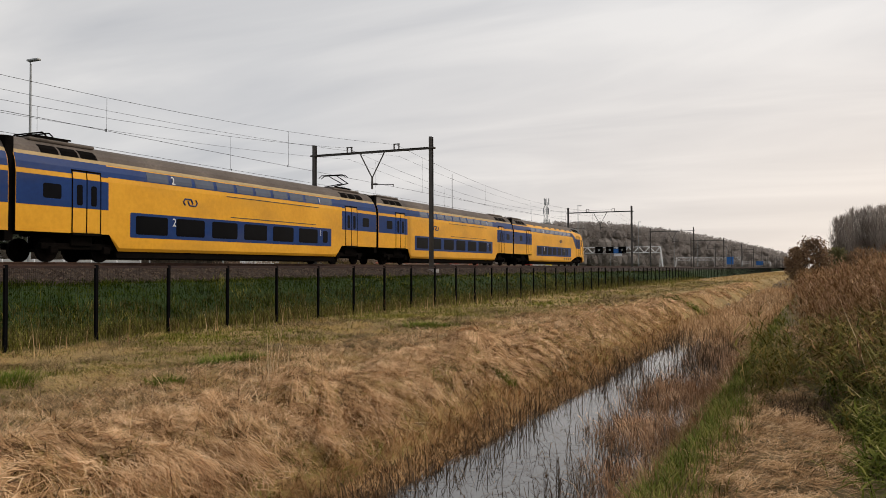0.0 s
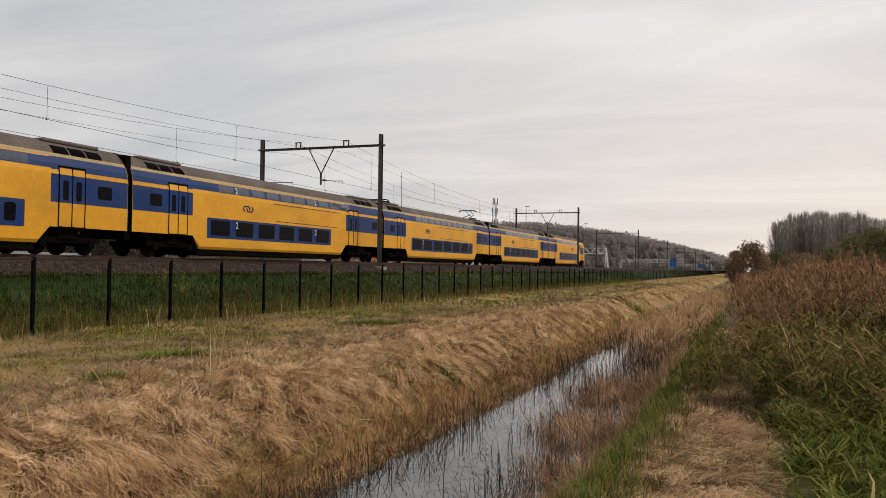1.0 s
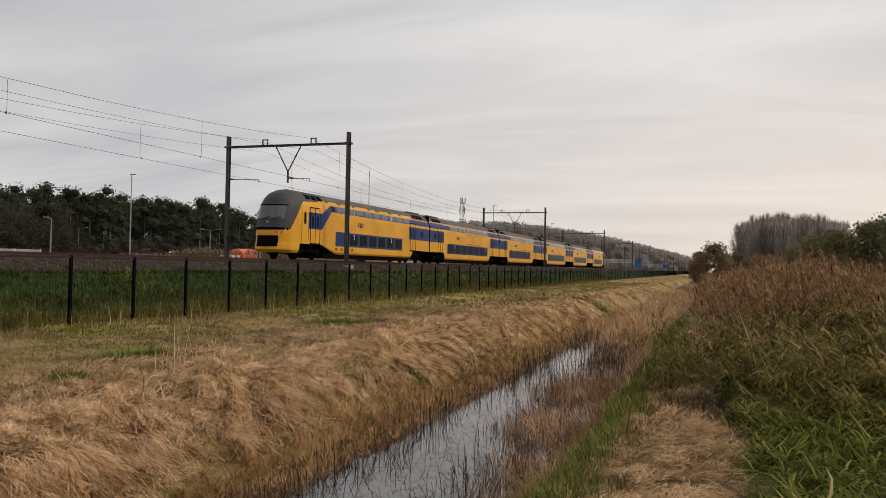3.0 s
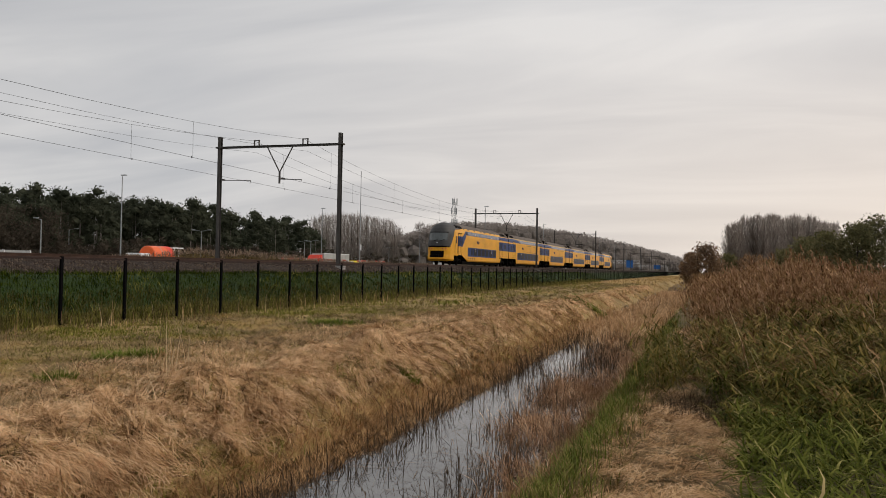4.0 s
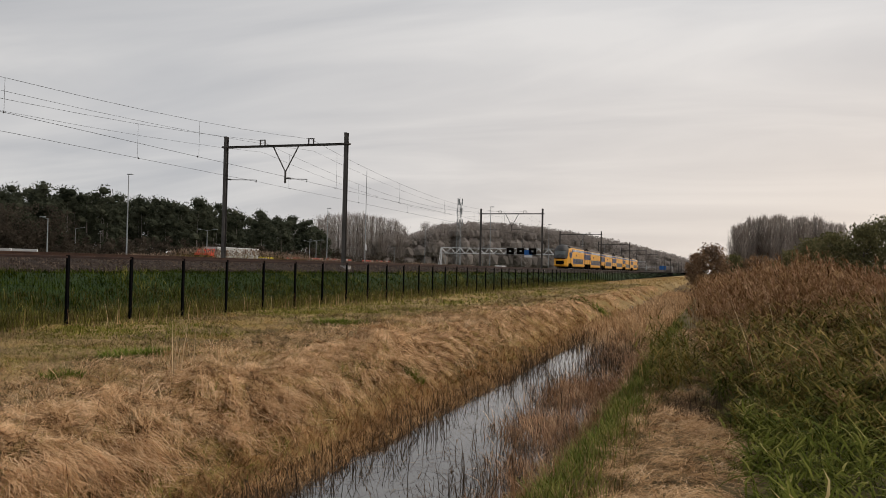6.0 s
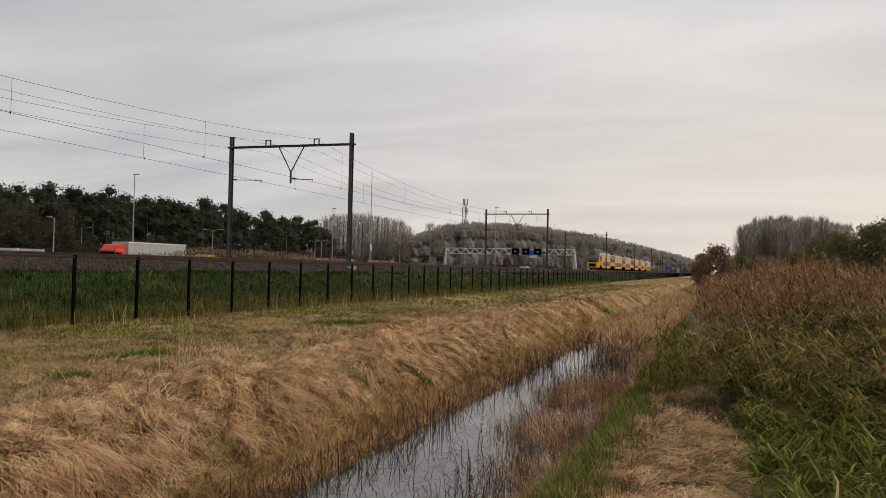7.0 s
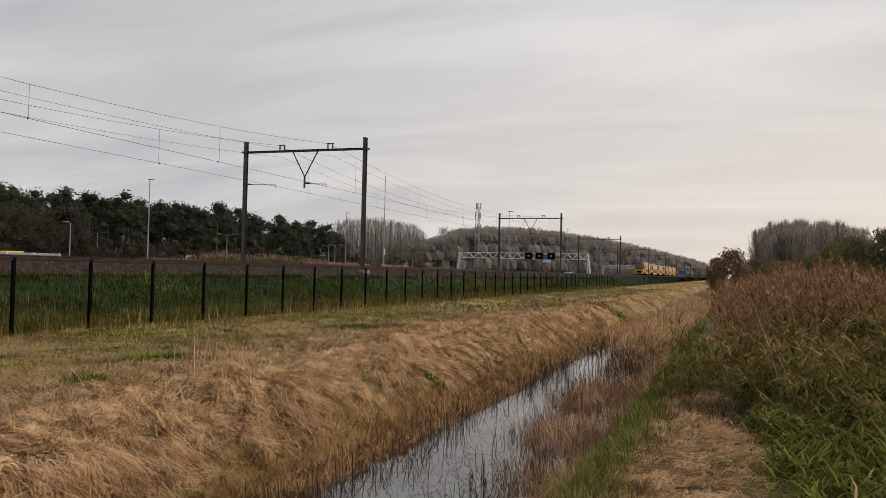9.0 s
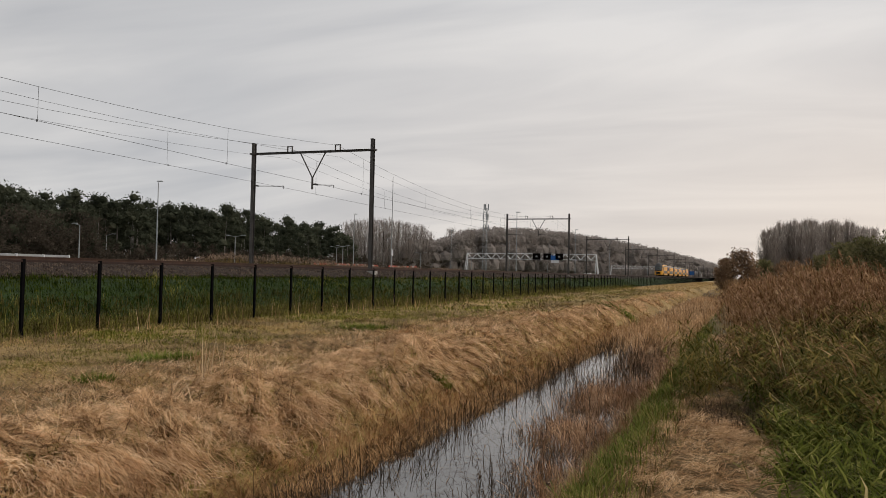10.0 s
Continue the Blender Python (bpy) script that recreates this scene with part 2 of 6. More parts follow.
M_TRAILER = material("grey_white_trailer", [(0.3, (0.36, 0.37, 0.345)), (0.7, (0.48, 0.48, 0.45))], 0.55, 0.7, 6.0, 0.02)
M_SAFETY = material("safety_yellow_paint", [(0.3, (0.74, 0.60, 0.03)), (0.7, (0.84, 0.70, 0.05))], 0.45, 0.6, 6.0, 0.02)
M_BOARDRED = material("faded_board_red", [(0.3, (0.40, 0.085, 0.06)), (0.7, (0.52, 0.14, 0.10))], 0.6, 0.6, 6.0, 0.02)
M_SIGNBLUE = material("blue_sign_face", [(0.3, (0.02, 0.11, 0.36)), (0.7, (0.03, 0.15, 0.44))], 0.5, 0.6, 6.0, 0.0)
M_LAMP = bpy.data.materials.new("lit_lamp")
M_LAMP.use_nodes = True
M_LAMP.node_tree.nodes["Principled BSDF"].inputs["Emission Color"].default_value = (1.0, 0.30, 0.22, 1)
M_LAMP.node_tree.nodes["Principled BSDF"].inputs["Emission Strength"].default_value = 0.12
M_LAMP.node_tree.nodes["Principled BSDF"].inputs["Base Color"].default_value = (0.4, 0.03, 0.03, 1)

# still ditch water
M_WATER = bpy.data.materials.new("ditch_water")
M_WATER.use_nodes = True
wt = M_WATER.node_tree
wb = wt.nodes["Principled BSDF"]
wb.inputs["Base Color"].default_value = (0.020, 0.017, 0.013, 1)
wb.inputs["Roughness"].default_value = 0.05
wb.inputs["Specular IOR Level"].default_value = 0.9
wb.inputs["IOR"].default_value = 1.6
wtc = wt.nodes.new("ShaderNodeTexCoord")
wn = wt.nodes.new("ShaderNodeTexNoise")
wn.inputs["Scale"].default_value, wn.inputs["Detail"].default_value = 3.0, 3
wt.links.new(wtc.outputs["Object"], wn.inputs["Vector"])
wbp = wt.nodes.new("ShaderNodeBump")
wbp.inputs["Strength"].default_value, wbp.inputs["Distance"].default_value = 0.12, 0.02
wt.links.new(wn.outputs["Fac"], wbp.inputs["Height"])
wt.links.new(wbp.outputs[0], wb.inputs["Normal"])

# ---- mesh helpers ----
RNG = np.random.default_rng(7)


def part(name, bm, mat, parent=None, label=""):
    """Links a bmesh as one mesh object, under a thing or part."""
    me = bpy.data.meshes.new(name)
    bm.to_mesh(me)
    bm.free()
    mats = mat if isinstance(mat, (list, tuple)) else [mat]
    for k in mats:
        me.materials.append(k)
    ob = new(name, me)
    if parent is not None:
        ob.parent = parent
    if label:
        ob["label"] = label
    return ob


def thing(name, loc, label, category, group="", kind="", rz=0):
    ob = new(name)
    ob.empty_display_size = 0.3
    ob.matrix_basis = pose(*loc, 0, 0, rz)
    return tagged(ob, label, category, group, kind)


def box(bm, x0, x1, y0, y1, z0, z1, bevel=0.0):
    r = bmesh.ops.create_cube(bm, size=1.0)
    vs = r["verts"]
    for v in vs:
        v.co = Vector(((x0 + x1) / 2 + v.co.x * (x1 - x0), (y0 + y1) / 2 + v.co.y * (y1 - y0), (z0 + z1) / 2 + v.co.z * (z1 - z0)))
    if bevel:
        es = list({e for v in vs for e in v.link_edges})
        bmesh.ops.bevel(bm, geom=es, offset=bevel, segments=2, affect='EDGES', profile=0.5)
    return bm


def boxm(*a, bevel=0.0):
    return box(bmesh.new(), *a, bevel=bevel)


def rod(bm, a, b, r0, r1=None, n=8):
    """A tapered round bar from a to b."""
    a, b = Vector(a), Vector(b)
    r1 = r0 if r1 is None else r1
    q = (b - a).to_track_quat('Z', 'Y').to_matrix()
    ra, rb = [], []
    for k in range(n):
        c = Vector((math.cos(2 * math.pi * k / n), math.sin(2 * math.pi * k / n), 0))
        ra.append(bm.verts.new(a + q @ (c * r0)))
        rb.append(bm.verts.new(b + q @ (c * r1)))
    for k in range(n):
        bm.faces.new((ra[k], ra[(k + 1) % n], rb[(k + 1) % n], rb[k]))
    bm.faces.new(ra[::-1])
    bm.faces.new(rb)
    return bm


def rodm(*a, **k):
    return rod(bmesh.new(), *a, **k)


def mesh_np(name, verts, faces, mats, loops=3, idx=None, smooth=False):
    """A mesh object from numpy arrays; all faces have the same count of corners."""
    me = bpy.data.meshes.new(name)
    nv, nf = len(verts), len(faces)
    me.vertices.add(nv)
    me.vertices.foreach_set("co", np.ascontiguousarray(verts, np.float32).ravel())
    me.loops.add(nf * loops)
    me.loops.foreach_set("vertex_index", np.ascontiguousarray(faces, np.int32).ravel())
    me.polygons.add(nf)
    me.polygons.foreach_set("loop_start", np.arange(0, nf * loops, loops, dtype=np.int32))
    if idx is not None:
        me.polygons.foreach_set("material_index", np.ascontiguousarray(idx, np.int32))
    me.polygons.foreach_set("use_smooth", np.full(nf, smooth))
    me.update(calc_edges=True)
    for m in (mats if isinstance(mats, (list, tuple)) else [mats]):
        me.materials.append(m)
    return new(name, me)


def blade_arrays(base, length, az, lean, width, curl=0.5):
    """Curved tapering blades: root, bend and tip. lean: radians from upright at the root; curl adds lean at the bend."""
    n = len(base)
    length, az, lean, width = [np.broadcast_to(np.asarray(v, float), (n,)) for v in (length, az, lean, width)]
    dx, dy = np.cos(az), np.sin(az)
    sx, sy = -dy, dx
    l2 = np.minimum(lean + curl, 2.2)
    h1 = length * 0.5
    mid = base + np.stack([dx * np.sin(lean) * h1, dy * np.sin(lean) * h1, np.cos(lean) * h1], 1)
    tip = mid + np.stack([dx * np.sin(l2) * h1, dy * np.sin(l2) * h1, np.cos(l2) * h1], 1)
    s = np.stack([sx, sy, np.zeros(n)], 1) * (width / 2)[:, None]
    v = np.stack([base - s, base + s, mid + s * 0.8, mid - s * 0.8, tip], 1).reshape(-1, 3)
    o = (np.arange(n) * 5)[:, None]
    f = np.concatenate([o + np.array([[0, 1, 2]]), o + np.array([[0, 2, 3]]), o + np.array([[3, 2, 4]])], 0)
    return v, f


def arch_arrays(base, length, az, lean, width, droop):
    """Broad leaves in three bends: they rise, arch over and hang; az drifts a little along the leaf."""
    n = len(base)
    length, az, lean, width, droop = [np.broadcast_to(np.asarray(v, float), (n,)) for v in (length, az, lean, width, droop)]
    p, rows = base.copy(), []
    drift = RNG.normal(0, .25, n)
    for k, share in enumerate((.85, 1.0, .65)):
        a, q = az + drift * k, np.minimum(lean + droop * k * .75, 2.5)
        s = np.stack([-np.sin(a), np.cos(a), np.zeros(n)], 1) * (width * share / 2)[:, None]
        rows += [p - s, p + s]
        p = p + np.stack([np.cos(a) * np.sin(q), np.sin(a) * np.sin(q), np.cos(q)], 1) * (length / 3)[:, None]
    v = np.stack(rows + [p], 1).reshape(-1, 3)
    o = (np.arange(n) * 7)[:, None]
    f = np.concatenate([o + np.array([q]) for q in ((0, 1, 3), (0, 3, 2), (2, 3, 5), (2, 5, 4), (4, 5, 6))], 0)
    return v, f


def blades(name, base, length, az, lean, width, mat, curl=0.5):
    v, f = blade_arrays(base, length, az, lean, width, curl)
    return mesh_np(name, v, f, mat)


def fbm(x, y, scale, seed=0, octaves=3):
    """Smooth repeatable value noise in 0..1 for arrays."""
    out, amp, tot = 0.0, 1.0, 0.0
    for k in range(octaves):
        u, v = x / scale + seed * 17.3 + k * 5.1, y / scale - seed * 9.7 + k * 3.7
        iu, iv = np.floor(u), np.floor(v)
        fu, fv = u - iu, v - iv
        fu, fv = fu * fu * (3 - 2 * fu), fv * fv * (3 - 2 * fv)

        def rnd(a, b):
            q = np.sin(a * 127.1 + b * 311.7 + seed * 74.7) * 43758.5453
            return q - np.floor(q)
        val = (rnd(iu, iv) * (1 - fu) + rnd(iu + 1, iv) * fu) * (1 - fv) + (rnd(iu, iv + 1) * (1 - fu) + rnd(iu + 1, iv + 1) * fu) * fv
        out, tot = out + amp * val, tot + amp
        amp, scale = amp * 0.5, scale * 0.5
    return out / tot


def ss(a, b, x):
    t = np.clip((x - a) / (b - a), 0, 1)
    return t * t * (3 - 2 * t)


# ---- the lie of the land ----
RAIL_Z, TRACK_N, TRACK_F = 2.05, -26.93, -31.12
WATER_Z = -0.55
FENCE_X = -15.9


def ridge(x, y):
    """Height of the heap of cut reed along the ditch."""
    wob = (fbm(y * 0 + 3, y, 3.5, 4) - 0.5) * 1.3
    c = -5.95 + wob * .8
    w = 0.6 + 0.4 * fbm(x * 0, y, 5, 9)
    hump = 0.04 + 0.40 * fbm(x * 0, y, 2.6, 2)
    hump = hump + 0.22 * (fbm(x, y, 1.2, 16) - .45)
    far = 1 - 0.6 * ss(30, 60, y)
    return hump * np.exp(-((x - c) / w) ** 2) * far


def land(x, y):
    x, y = np.asarray(x, float), np.asarray(y, float)
    lump = (fbm(x, y, 1.1, 1) - 0.5) * 0.13 + (fbm(x, y, 5.0, 3) - 0.5) * 0.14
    edge_l = -4.0 + (fbm(x * 0, y, 1.7, 6) - 0.5) * 0.85
    edge_r = -1.95 + (fbm(x * 0, y, 2.1, 8) - 0.5) * 0.5
    heap = np.exp(-((x + 5.9) / .9) ** 2)
    z = lump + ridge(x, y) + heap * (fbm(x, y, .8, 14, 2) - .5) * .45 + (fbm(x, y, .45, 15, 2) - .5) * .07 + 0.12 * np.exp(-((x + 8.6) / 0.9) ** 2) * fbm(x, y, 2.0, 12)
    # ditch
    down = ss(edge_l - 1.75, edge_l + 0.3, x) * (1 - ss(edge_r - 0.2, edge_r + 1.05, x))
    z = z - down * (0.85 + ridge(x, y))
    # undercut at the foot of the heap and a shaded hollow in the reed bed
    z = z - .45 * np.exp(-((x + 4.9) / .2) ** 2 - ((y - 5.95) / .5) ** 2) - .22 * np.exp(-((x + 4.95) / .22) ** 2 - ((y - 8.4) / .4) ** 2)
    z = z - .3 * np.exp(-((x - .12) / .4) ** 2 - ((y - 10.7) / .6) ** 2)
    # right bank rises towards the reed bed
    z = z + 0.45 * ss(0.5, 4.0, x) * ss(6, 16, y)
    # railway embankment
    up = ss(-18.2, -22.6, x) * (1 - ss(-34.6, -38.5, x))
    z = z + up * 1.25
    return z

# ---- ground: one sheet to the horizon ----


def grid_axis(pieces):
    out = []
    for a, b, n in pieces:
        out += list(np.linspace(a, b, n, endpoint=False))
    return np.array(out + [pieces[-1][1]])


def build_ground():
    xs = grid_axis([(-3500, -300, 8), (-300, -45, 10), (-45, -34, 8), (-34, -17, 20), (-17, -8, 44), (-8, 2, 110), (2, 10, 24), (10, 60, 14), (60, 3500, 10)])
    ys = grid_axis([(-3500, -100, 6), (-100, 0, 12), (0, 4, 16), (4, 16, 130), (16, 30, 75), (30, 70, 60), (70, 200, 30), (200, 3500, 16)])
    X, Y = np.meshgrid(xs, ys)
    Z = land(X, Y)
    nx, ny = len(xs), len(ys)
    i = (np.arange(ny - 1)[:, None] * nx + np.arange(nx - 1)[None]).ravel()
    f = np.stack([i, i + 1, i + nx + 1, i + nx], 1)
    cx = ((X[:-1, :-1] + X[1:, 1:]) / 2).ravel()
    idx = np.zeros(len(f), int)
    idx[cx < -17.2] = 1
    idx[(cx > -4.6) & (cx < -1.5)] = 2
    idx[cx >= -1.5] = 3
    g = mesh_np("ground", np.stack([X, Y, Z], -1).reshape(-1, 3), f, [M_FIELD, M_BANKGRASS, M_MUD, M_VERGE], 4, idx, True)
    tagged(g, "mown straw-coloured field with a ditch and a grassy railway embankment", "ground", kind="structure")


def build_water():
    xs, ys = np.linspace(-5.2, -0.9, 2), np.linspace(-60, 75, 2)
    v = np.array([(x, y, WATER_Z) for y in ys for x in xs])
    w = mesh_np("water", v, np.array([[0, 1, 3, 2]]), M_WATER, 4)
    tagged(w, "still grey ditch water reflecting the overcast sky", "water", kind="structure")


def build_track():
    bm = bmesh.new()
    ys = np.concatenate([np.linspace(-120, 160, 300), np.linspace(165, 1500, 80)])
    prof = [(-35.2, 1.15), (-33.6, 1.85), (-29.9, 1.88), (-29.2, 1.7), (-28.4, 1.88), (-24.6, 1.86), (-23.9, 1.55), (-23.2, 1.2)]
    rows = []
    for y in ys:
        rows.append([bm.verts.new((x + random.uniform(-.05, .05), y, z + random.uniform(-.045, .045))) for x, z in prof])
    for a, b in zip(rows, rows[1:]):
        for k in range(len(prof) - 1):
            bm.faces.new((a[k], a[k + 1], b[k + 1], b[k]))
    part_ob = part("track_bed", bm, M_BALLAST)
    tagged(part_ob, "brown stone ballast bed of a double railway track", "track bed", kind="structure")
    # loose stones on the shoulder that faces the field
    n = 9000
    y = RNG.uniform(5, 90, n)
    x = RNG.uniform(-24.7, -22.9, n)
    z = np.interp(x, [-24.6, -23.9, -23.2, -22.9], [1.86, 1.55, 1.22, 1.22])
    s = RNG.uniform(0.03, 0.075, n)
    corner = np.array([(1, 0, -.5), (-.6, .8, -.4), (-.5, -.9, -.4), (0.1, 0.1, .8)])
    v = (np.stack([x, y, z], 1)[:, None] + (corner[None] + RNG.uniform(-.3, .3, (n, 4, 3))) * s[:, None, None]).reshape(-1, 3)
    o = (np.arange(n) * 4)[:, None]
    f = np.concatenate([o + np.array([q]) for q in ((0, 1, 3), (1, 2, 3), (2, 0, 3))], 0)
    st = mesh_np("ballast_stones", v, f, material("ballast_stone", [(0.2, (0.03, 0.021, 0.016)), (0.5, (0.085, 0.06, 0.045)), (0.85, (0.19, 0.145, 0.11))], 0.9, 2, 30, 0.0, by="island"))
    tagged(st, "loose brown ballast stones on the track shoulder", "ballast", kind="stuff")
    for c in (TRACK_N, TRACK_F):
        for s in (-0.7175, 0.7175):
            bm = bmesh.new()
            box(bm, c + s - .036, c + s + .036, -120, 1500, RAIL_Z - .045, RAIL_Z)
            box(bm, c + s - .01, c + s + .01, -120, 1500, RAIL_Z - .14, RAIL_Z - .045)
            box(bm, c + s - .065, c + s + .065, -120, 1500, RAIL_Z - .165, RAIL_Z - .14)
            tagged(part("rail", bm, M_RAIL), "rust-brown steel rail on sleepers", "rail", "rails", "structure")
        bm = bmesh.new()
        for k in range(400):
            y = -20 + k * 0.6
            box(bm, c - 1.25, c + 1.25, y, y + .26, RAIL_Z - .30, RAIL_Z - .167)
        tagged(part("sleepers", bm, M_CONC), "concrete sleepers bedded in ballast", "sleepers", kind="stuff")


# ---- fence ----


def build_fence():
    top, pitch, first = 1.85, 2.45, 17.11 - 10 * 2.45
    n = 160
    fence = thing("mesh_fence", (FENCE_X, 0, 0), "dark steel mesh fence with square posts along the railway", "fence")
    bm = boxm(-.035, .035, -.042, .042, -0.3, top + 0.02, bevel=0.008)
    cap = part("post", bm, M_FENCE, fence)
    cap.location = (0, first, 0)
    rail = part("top_rail", boxm(-.03, .03, 0.04, pitch - .04, top - .055, top, bevel=0.008), M_FENCERAIL, fence, "dark rusty top rail")
    rail.location = (0, first, 0)
    for k in range(1, n):
        p = new("post", cap.data)
        p.parent, p.location = fence, (0, first + k * pitch, 0)
        q = new("top_rail", rail.data)
        q.parent, q.location = fence, (0, first + k * pitch, 0)
    # welded wires: fine uprights and double cross wires, one mat for each bay near the path
    bm = bmesh.new()
    for k in range(1, 49):
        y = .02 + k * .05
        w = .0006
        vs = [bm.verts.new(c) for c in ((0.03, y - w, .05), (0.03, y + w, .05), (0.03, y + w, top - .06), (0.03, y - w, top - .06))]
        vb = [bm.verts.new((0.027, v.co.y, v.co.z)) for v in vs]
        bm.faces.new(vs)
        bm.faces.new((vs[0], vs[3], vb[3], vb[0]))
        bm.faces.new((vs[1], vs[2], vb[2], vb[1]))
    for j in range(9):
        z = .1 + j * .2
        for dx in (.031, .022):
            vs = [bm.verts.new(c) for c in ((dx, .04, z - .0012), (dx, pitch - .04, z - .0012), (dx, pitch - .04, z + .0012), (dx, .04, z + .0012))]
            bm.faces.new(vs)
    mat = part("wire_mat", bm, M_FENCE, fence)
    mat.location = (0, first, 0)
    # the same mat with the wires that still show far off
    bm = bmesh.new()
    for k in range(1, 17):
        box(bm, .024, .03, k * .15 - .001, k * .15 + .001, .05, top - .06)
    far = part("wire_mat", bm, M_FENCE, fence)
    far.location = (0, first + 40 * pitch, 0)
    for k in [*range(1, 40), *range(41, 160)]:
        q = new("wire_mat", mat.data if k < 40 else far.data)
        q.parent, q.location = fence, (0, first + k * pitch, 0)


def build_far_fence():
    """The fence's far end, too small to tell bay from bay."""
    bm = bmesh.new()
    for k in range(230):
        y = 377.0 + k * 2.45
        box(bm, FENCE_X - .035, FENCE_X + .035, y - .04, y + .04, -.2, 1.87)
    box(bm, FENCE_X - .03, FENCE_X + .03, 375, 940, 1.79, 1.85)
    tagged(part("far_fence", bm, M_FENCE), "far end of the dark railway fence", "fence", kind="stuff")


# ---- overhead line ----
GANTRY_Y0, GANTRY_S, POST_N, POST_F = 51.57, 70.0, -24.2, -33.85
BEAM_Z, TOP_Z = 10.23, 11.02


def build_gantry():
    g = thing("catenary_gantry", (0, GANTRY_Y0, 0), "weathered steel portal gantry carrying overhead wires over two tracks", "gantry", "railway gantries")
    for x in (POST_N, POST_F):
        bm = bmesh.new()
        for s in (-1, 1):
            box(bm, x - .115, x + .115, s * .13 - .012, s * .13 + .012, 1.0, TOP_Z)
        box(bm, x - .012, x + .012, -.12, .12, 1.0, TOP_Z)
        post = part("post", bm, M_STEEL, g)
        part("footing", boxm(x - .4, x + .4, -.4, .4, 0.6, 1.75, bevel=0.03), M_CONC, post, "concrete footing")
        part("clamp", boxm(x - .26, x + .26, -.2, .2, BEAM_Z - .06, BEAM_Z + .06, bevel=0.01), M_STEEL, post)
    bm = bmesh.new()
    box(bm, POST_F, POST_N, -.1, .1, BEAM_Z + .055, BEAM_Z + .075)
    box(bm, POST_F, POST_N, -.1, .1, BEAM_Z - .075, BEAM_Z - .055)
    box(bm, POST_F, POST_N, -.02, .02, BEAM_Z - .06, BEAM_Z + .06)
    part("beam", bm, M_STEEL, g)
    for x in (TRACK_N, TRACK_F + .3):
        bm = bmesh.new()
        for s in (-.19, .19):
            box(bm, x + s - .03, x + s + .03, -.05, .05, BEAM_Z + .09, BEAM_Z + .46)
        box(bm, x - .24, x + .24, -.05, .05, BEAM_Z + .42, BEAM_Z + .48)
        part("wire_support", bm, M_STEEL, g)
    bm = bmesh.new()
    xm = -28.92
    rod(bm, (xm - 1.0, 0, BEAM_Z - .08), (xm, 0, 8.35), .045, n=6)
    rod(bm, (xm + 1.0, 0, BEAM_Z - .08), (xm, 0, 8.35), .045, n=6)
    rod(bm, (xm, 0, 8.4), (xm, 0, 7.55), .075, n=8)
    part("hanging_bracket", bm, M_STEEL, g)
    for x0, x1 in ((xm, xm + 1.75), (POST_F, POST_F + 2.6)):
        bm = bmesh.new()
        rod(bm, (x0, 0, 7.86), (x1, 0, 7.80), .028, n=6)
        rod(bm, (x0 + .12, 0, 7.9), (x0 + .45, 0, 7.86), .06, n=8)
        rod(bm, (x1, 0, 7.80), (x1 - .05, 0, 7.6), .02, n=6)
        part("registration_arm", bm, M_STEEL, g)
    for k in list(range(-1, 0)) + list(range(1, 14)):
        copy_thing(g, pose(0, GANTRY_Y0 + k * GANTRY_S, 0))


def wire_mesh(bm, pts, r):
    rings = []
    for p in pts:
        rings.append([bm.verts.new((p[0] + r * math.cos(a), p[1], p[2] + r * math.sin(a))) for a in (0.5, 2.6, 4.7)])
    for a, b in zip(rings, rings[1:]):
        for k in range(3):
            bm.faces.new((a[k], a[(k + 1) % 3], b[(k + 1) % 3], b[k]))


def build_wires():
    for c, zig in ((TRACK_N, 0.2), (TRACK_F, -0.2)):
        cat = thing("overhead_line", (c, 0, 0), "dark overhead contact line with sagging carrier cable and droppers", "overhead line", "overhead lines")
        carrier, contact, feed = bmesh.new(), bmesh.new(), bmesh.new()
        pc, pk, pf = [], [], []
        for k in range(-2, 13):
            ya = GANTRY_Y0 + k * GANTRY_S
            for j in range(16):
                u = j / 16
                y = ya + u * GANTRY_S
                s = (2 * u - 1) ** 2
                xz = zig * (1 - 2 * u) * (1 if k % 2 else -1)
                pc.append((xz * .4, y, 8.88 + 1.78 * s))
                pk.append((xz, y, 7.60 + .03 * s))
                pf.append((.25 + xz * .3, y, 8.30 + 1.5 * s))
                if j % 3 == 1 and k < 4:
                    zt = 8.88 + 1.78 * s
                    drop = boxm(xz * .4 - .005, xz * .4 + .005, y - .005, y + .005, 7.6, zt)
                    rod(drop, (xz, y, 7.56), (xz, y, 7.66), .03, n=5)
                    part("dropper", drop, M_WIRE, cat)
        wire_mesh(carrier, pc, .010)
        wire_mesh(contact, pk, .011)
        wire_mesh(feed, pf, .008)
        part("carrier_cable", carrier, M_WIRE, cat)
        part("contact_wire", contact, M_WIRE, cat)
        part("feeder_wire", feed, M_WIRE, cat)


build_ground()
build_water()
build_track()
build_fence()
build_far_fence()
build_gantry()
build_wires()

# ---- the double-deck train ----
SIDE = [(1.28, 0.42), (1.39, 0.58), (1.405, 2.0), (1.40, 3.2), (1.345, 3.6), (1.23, 3.92), (1.05, 4.22), (0.72, 4.48), (0.35, 4.61), (0.0, 4.67)]
SZ = [p[1] for p in SIDE]
SX = [p[0] for p in SIDE]


def side_x(z):
    return float(np.interp(z, SZ, SX))


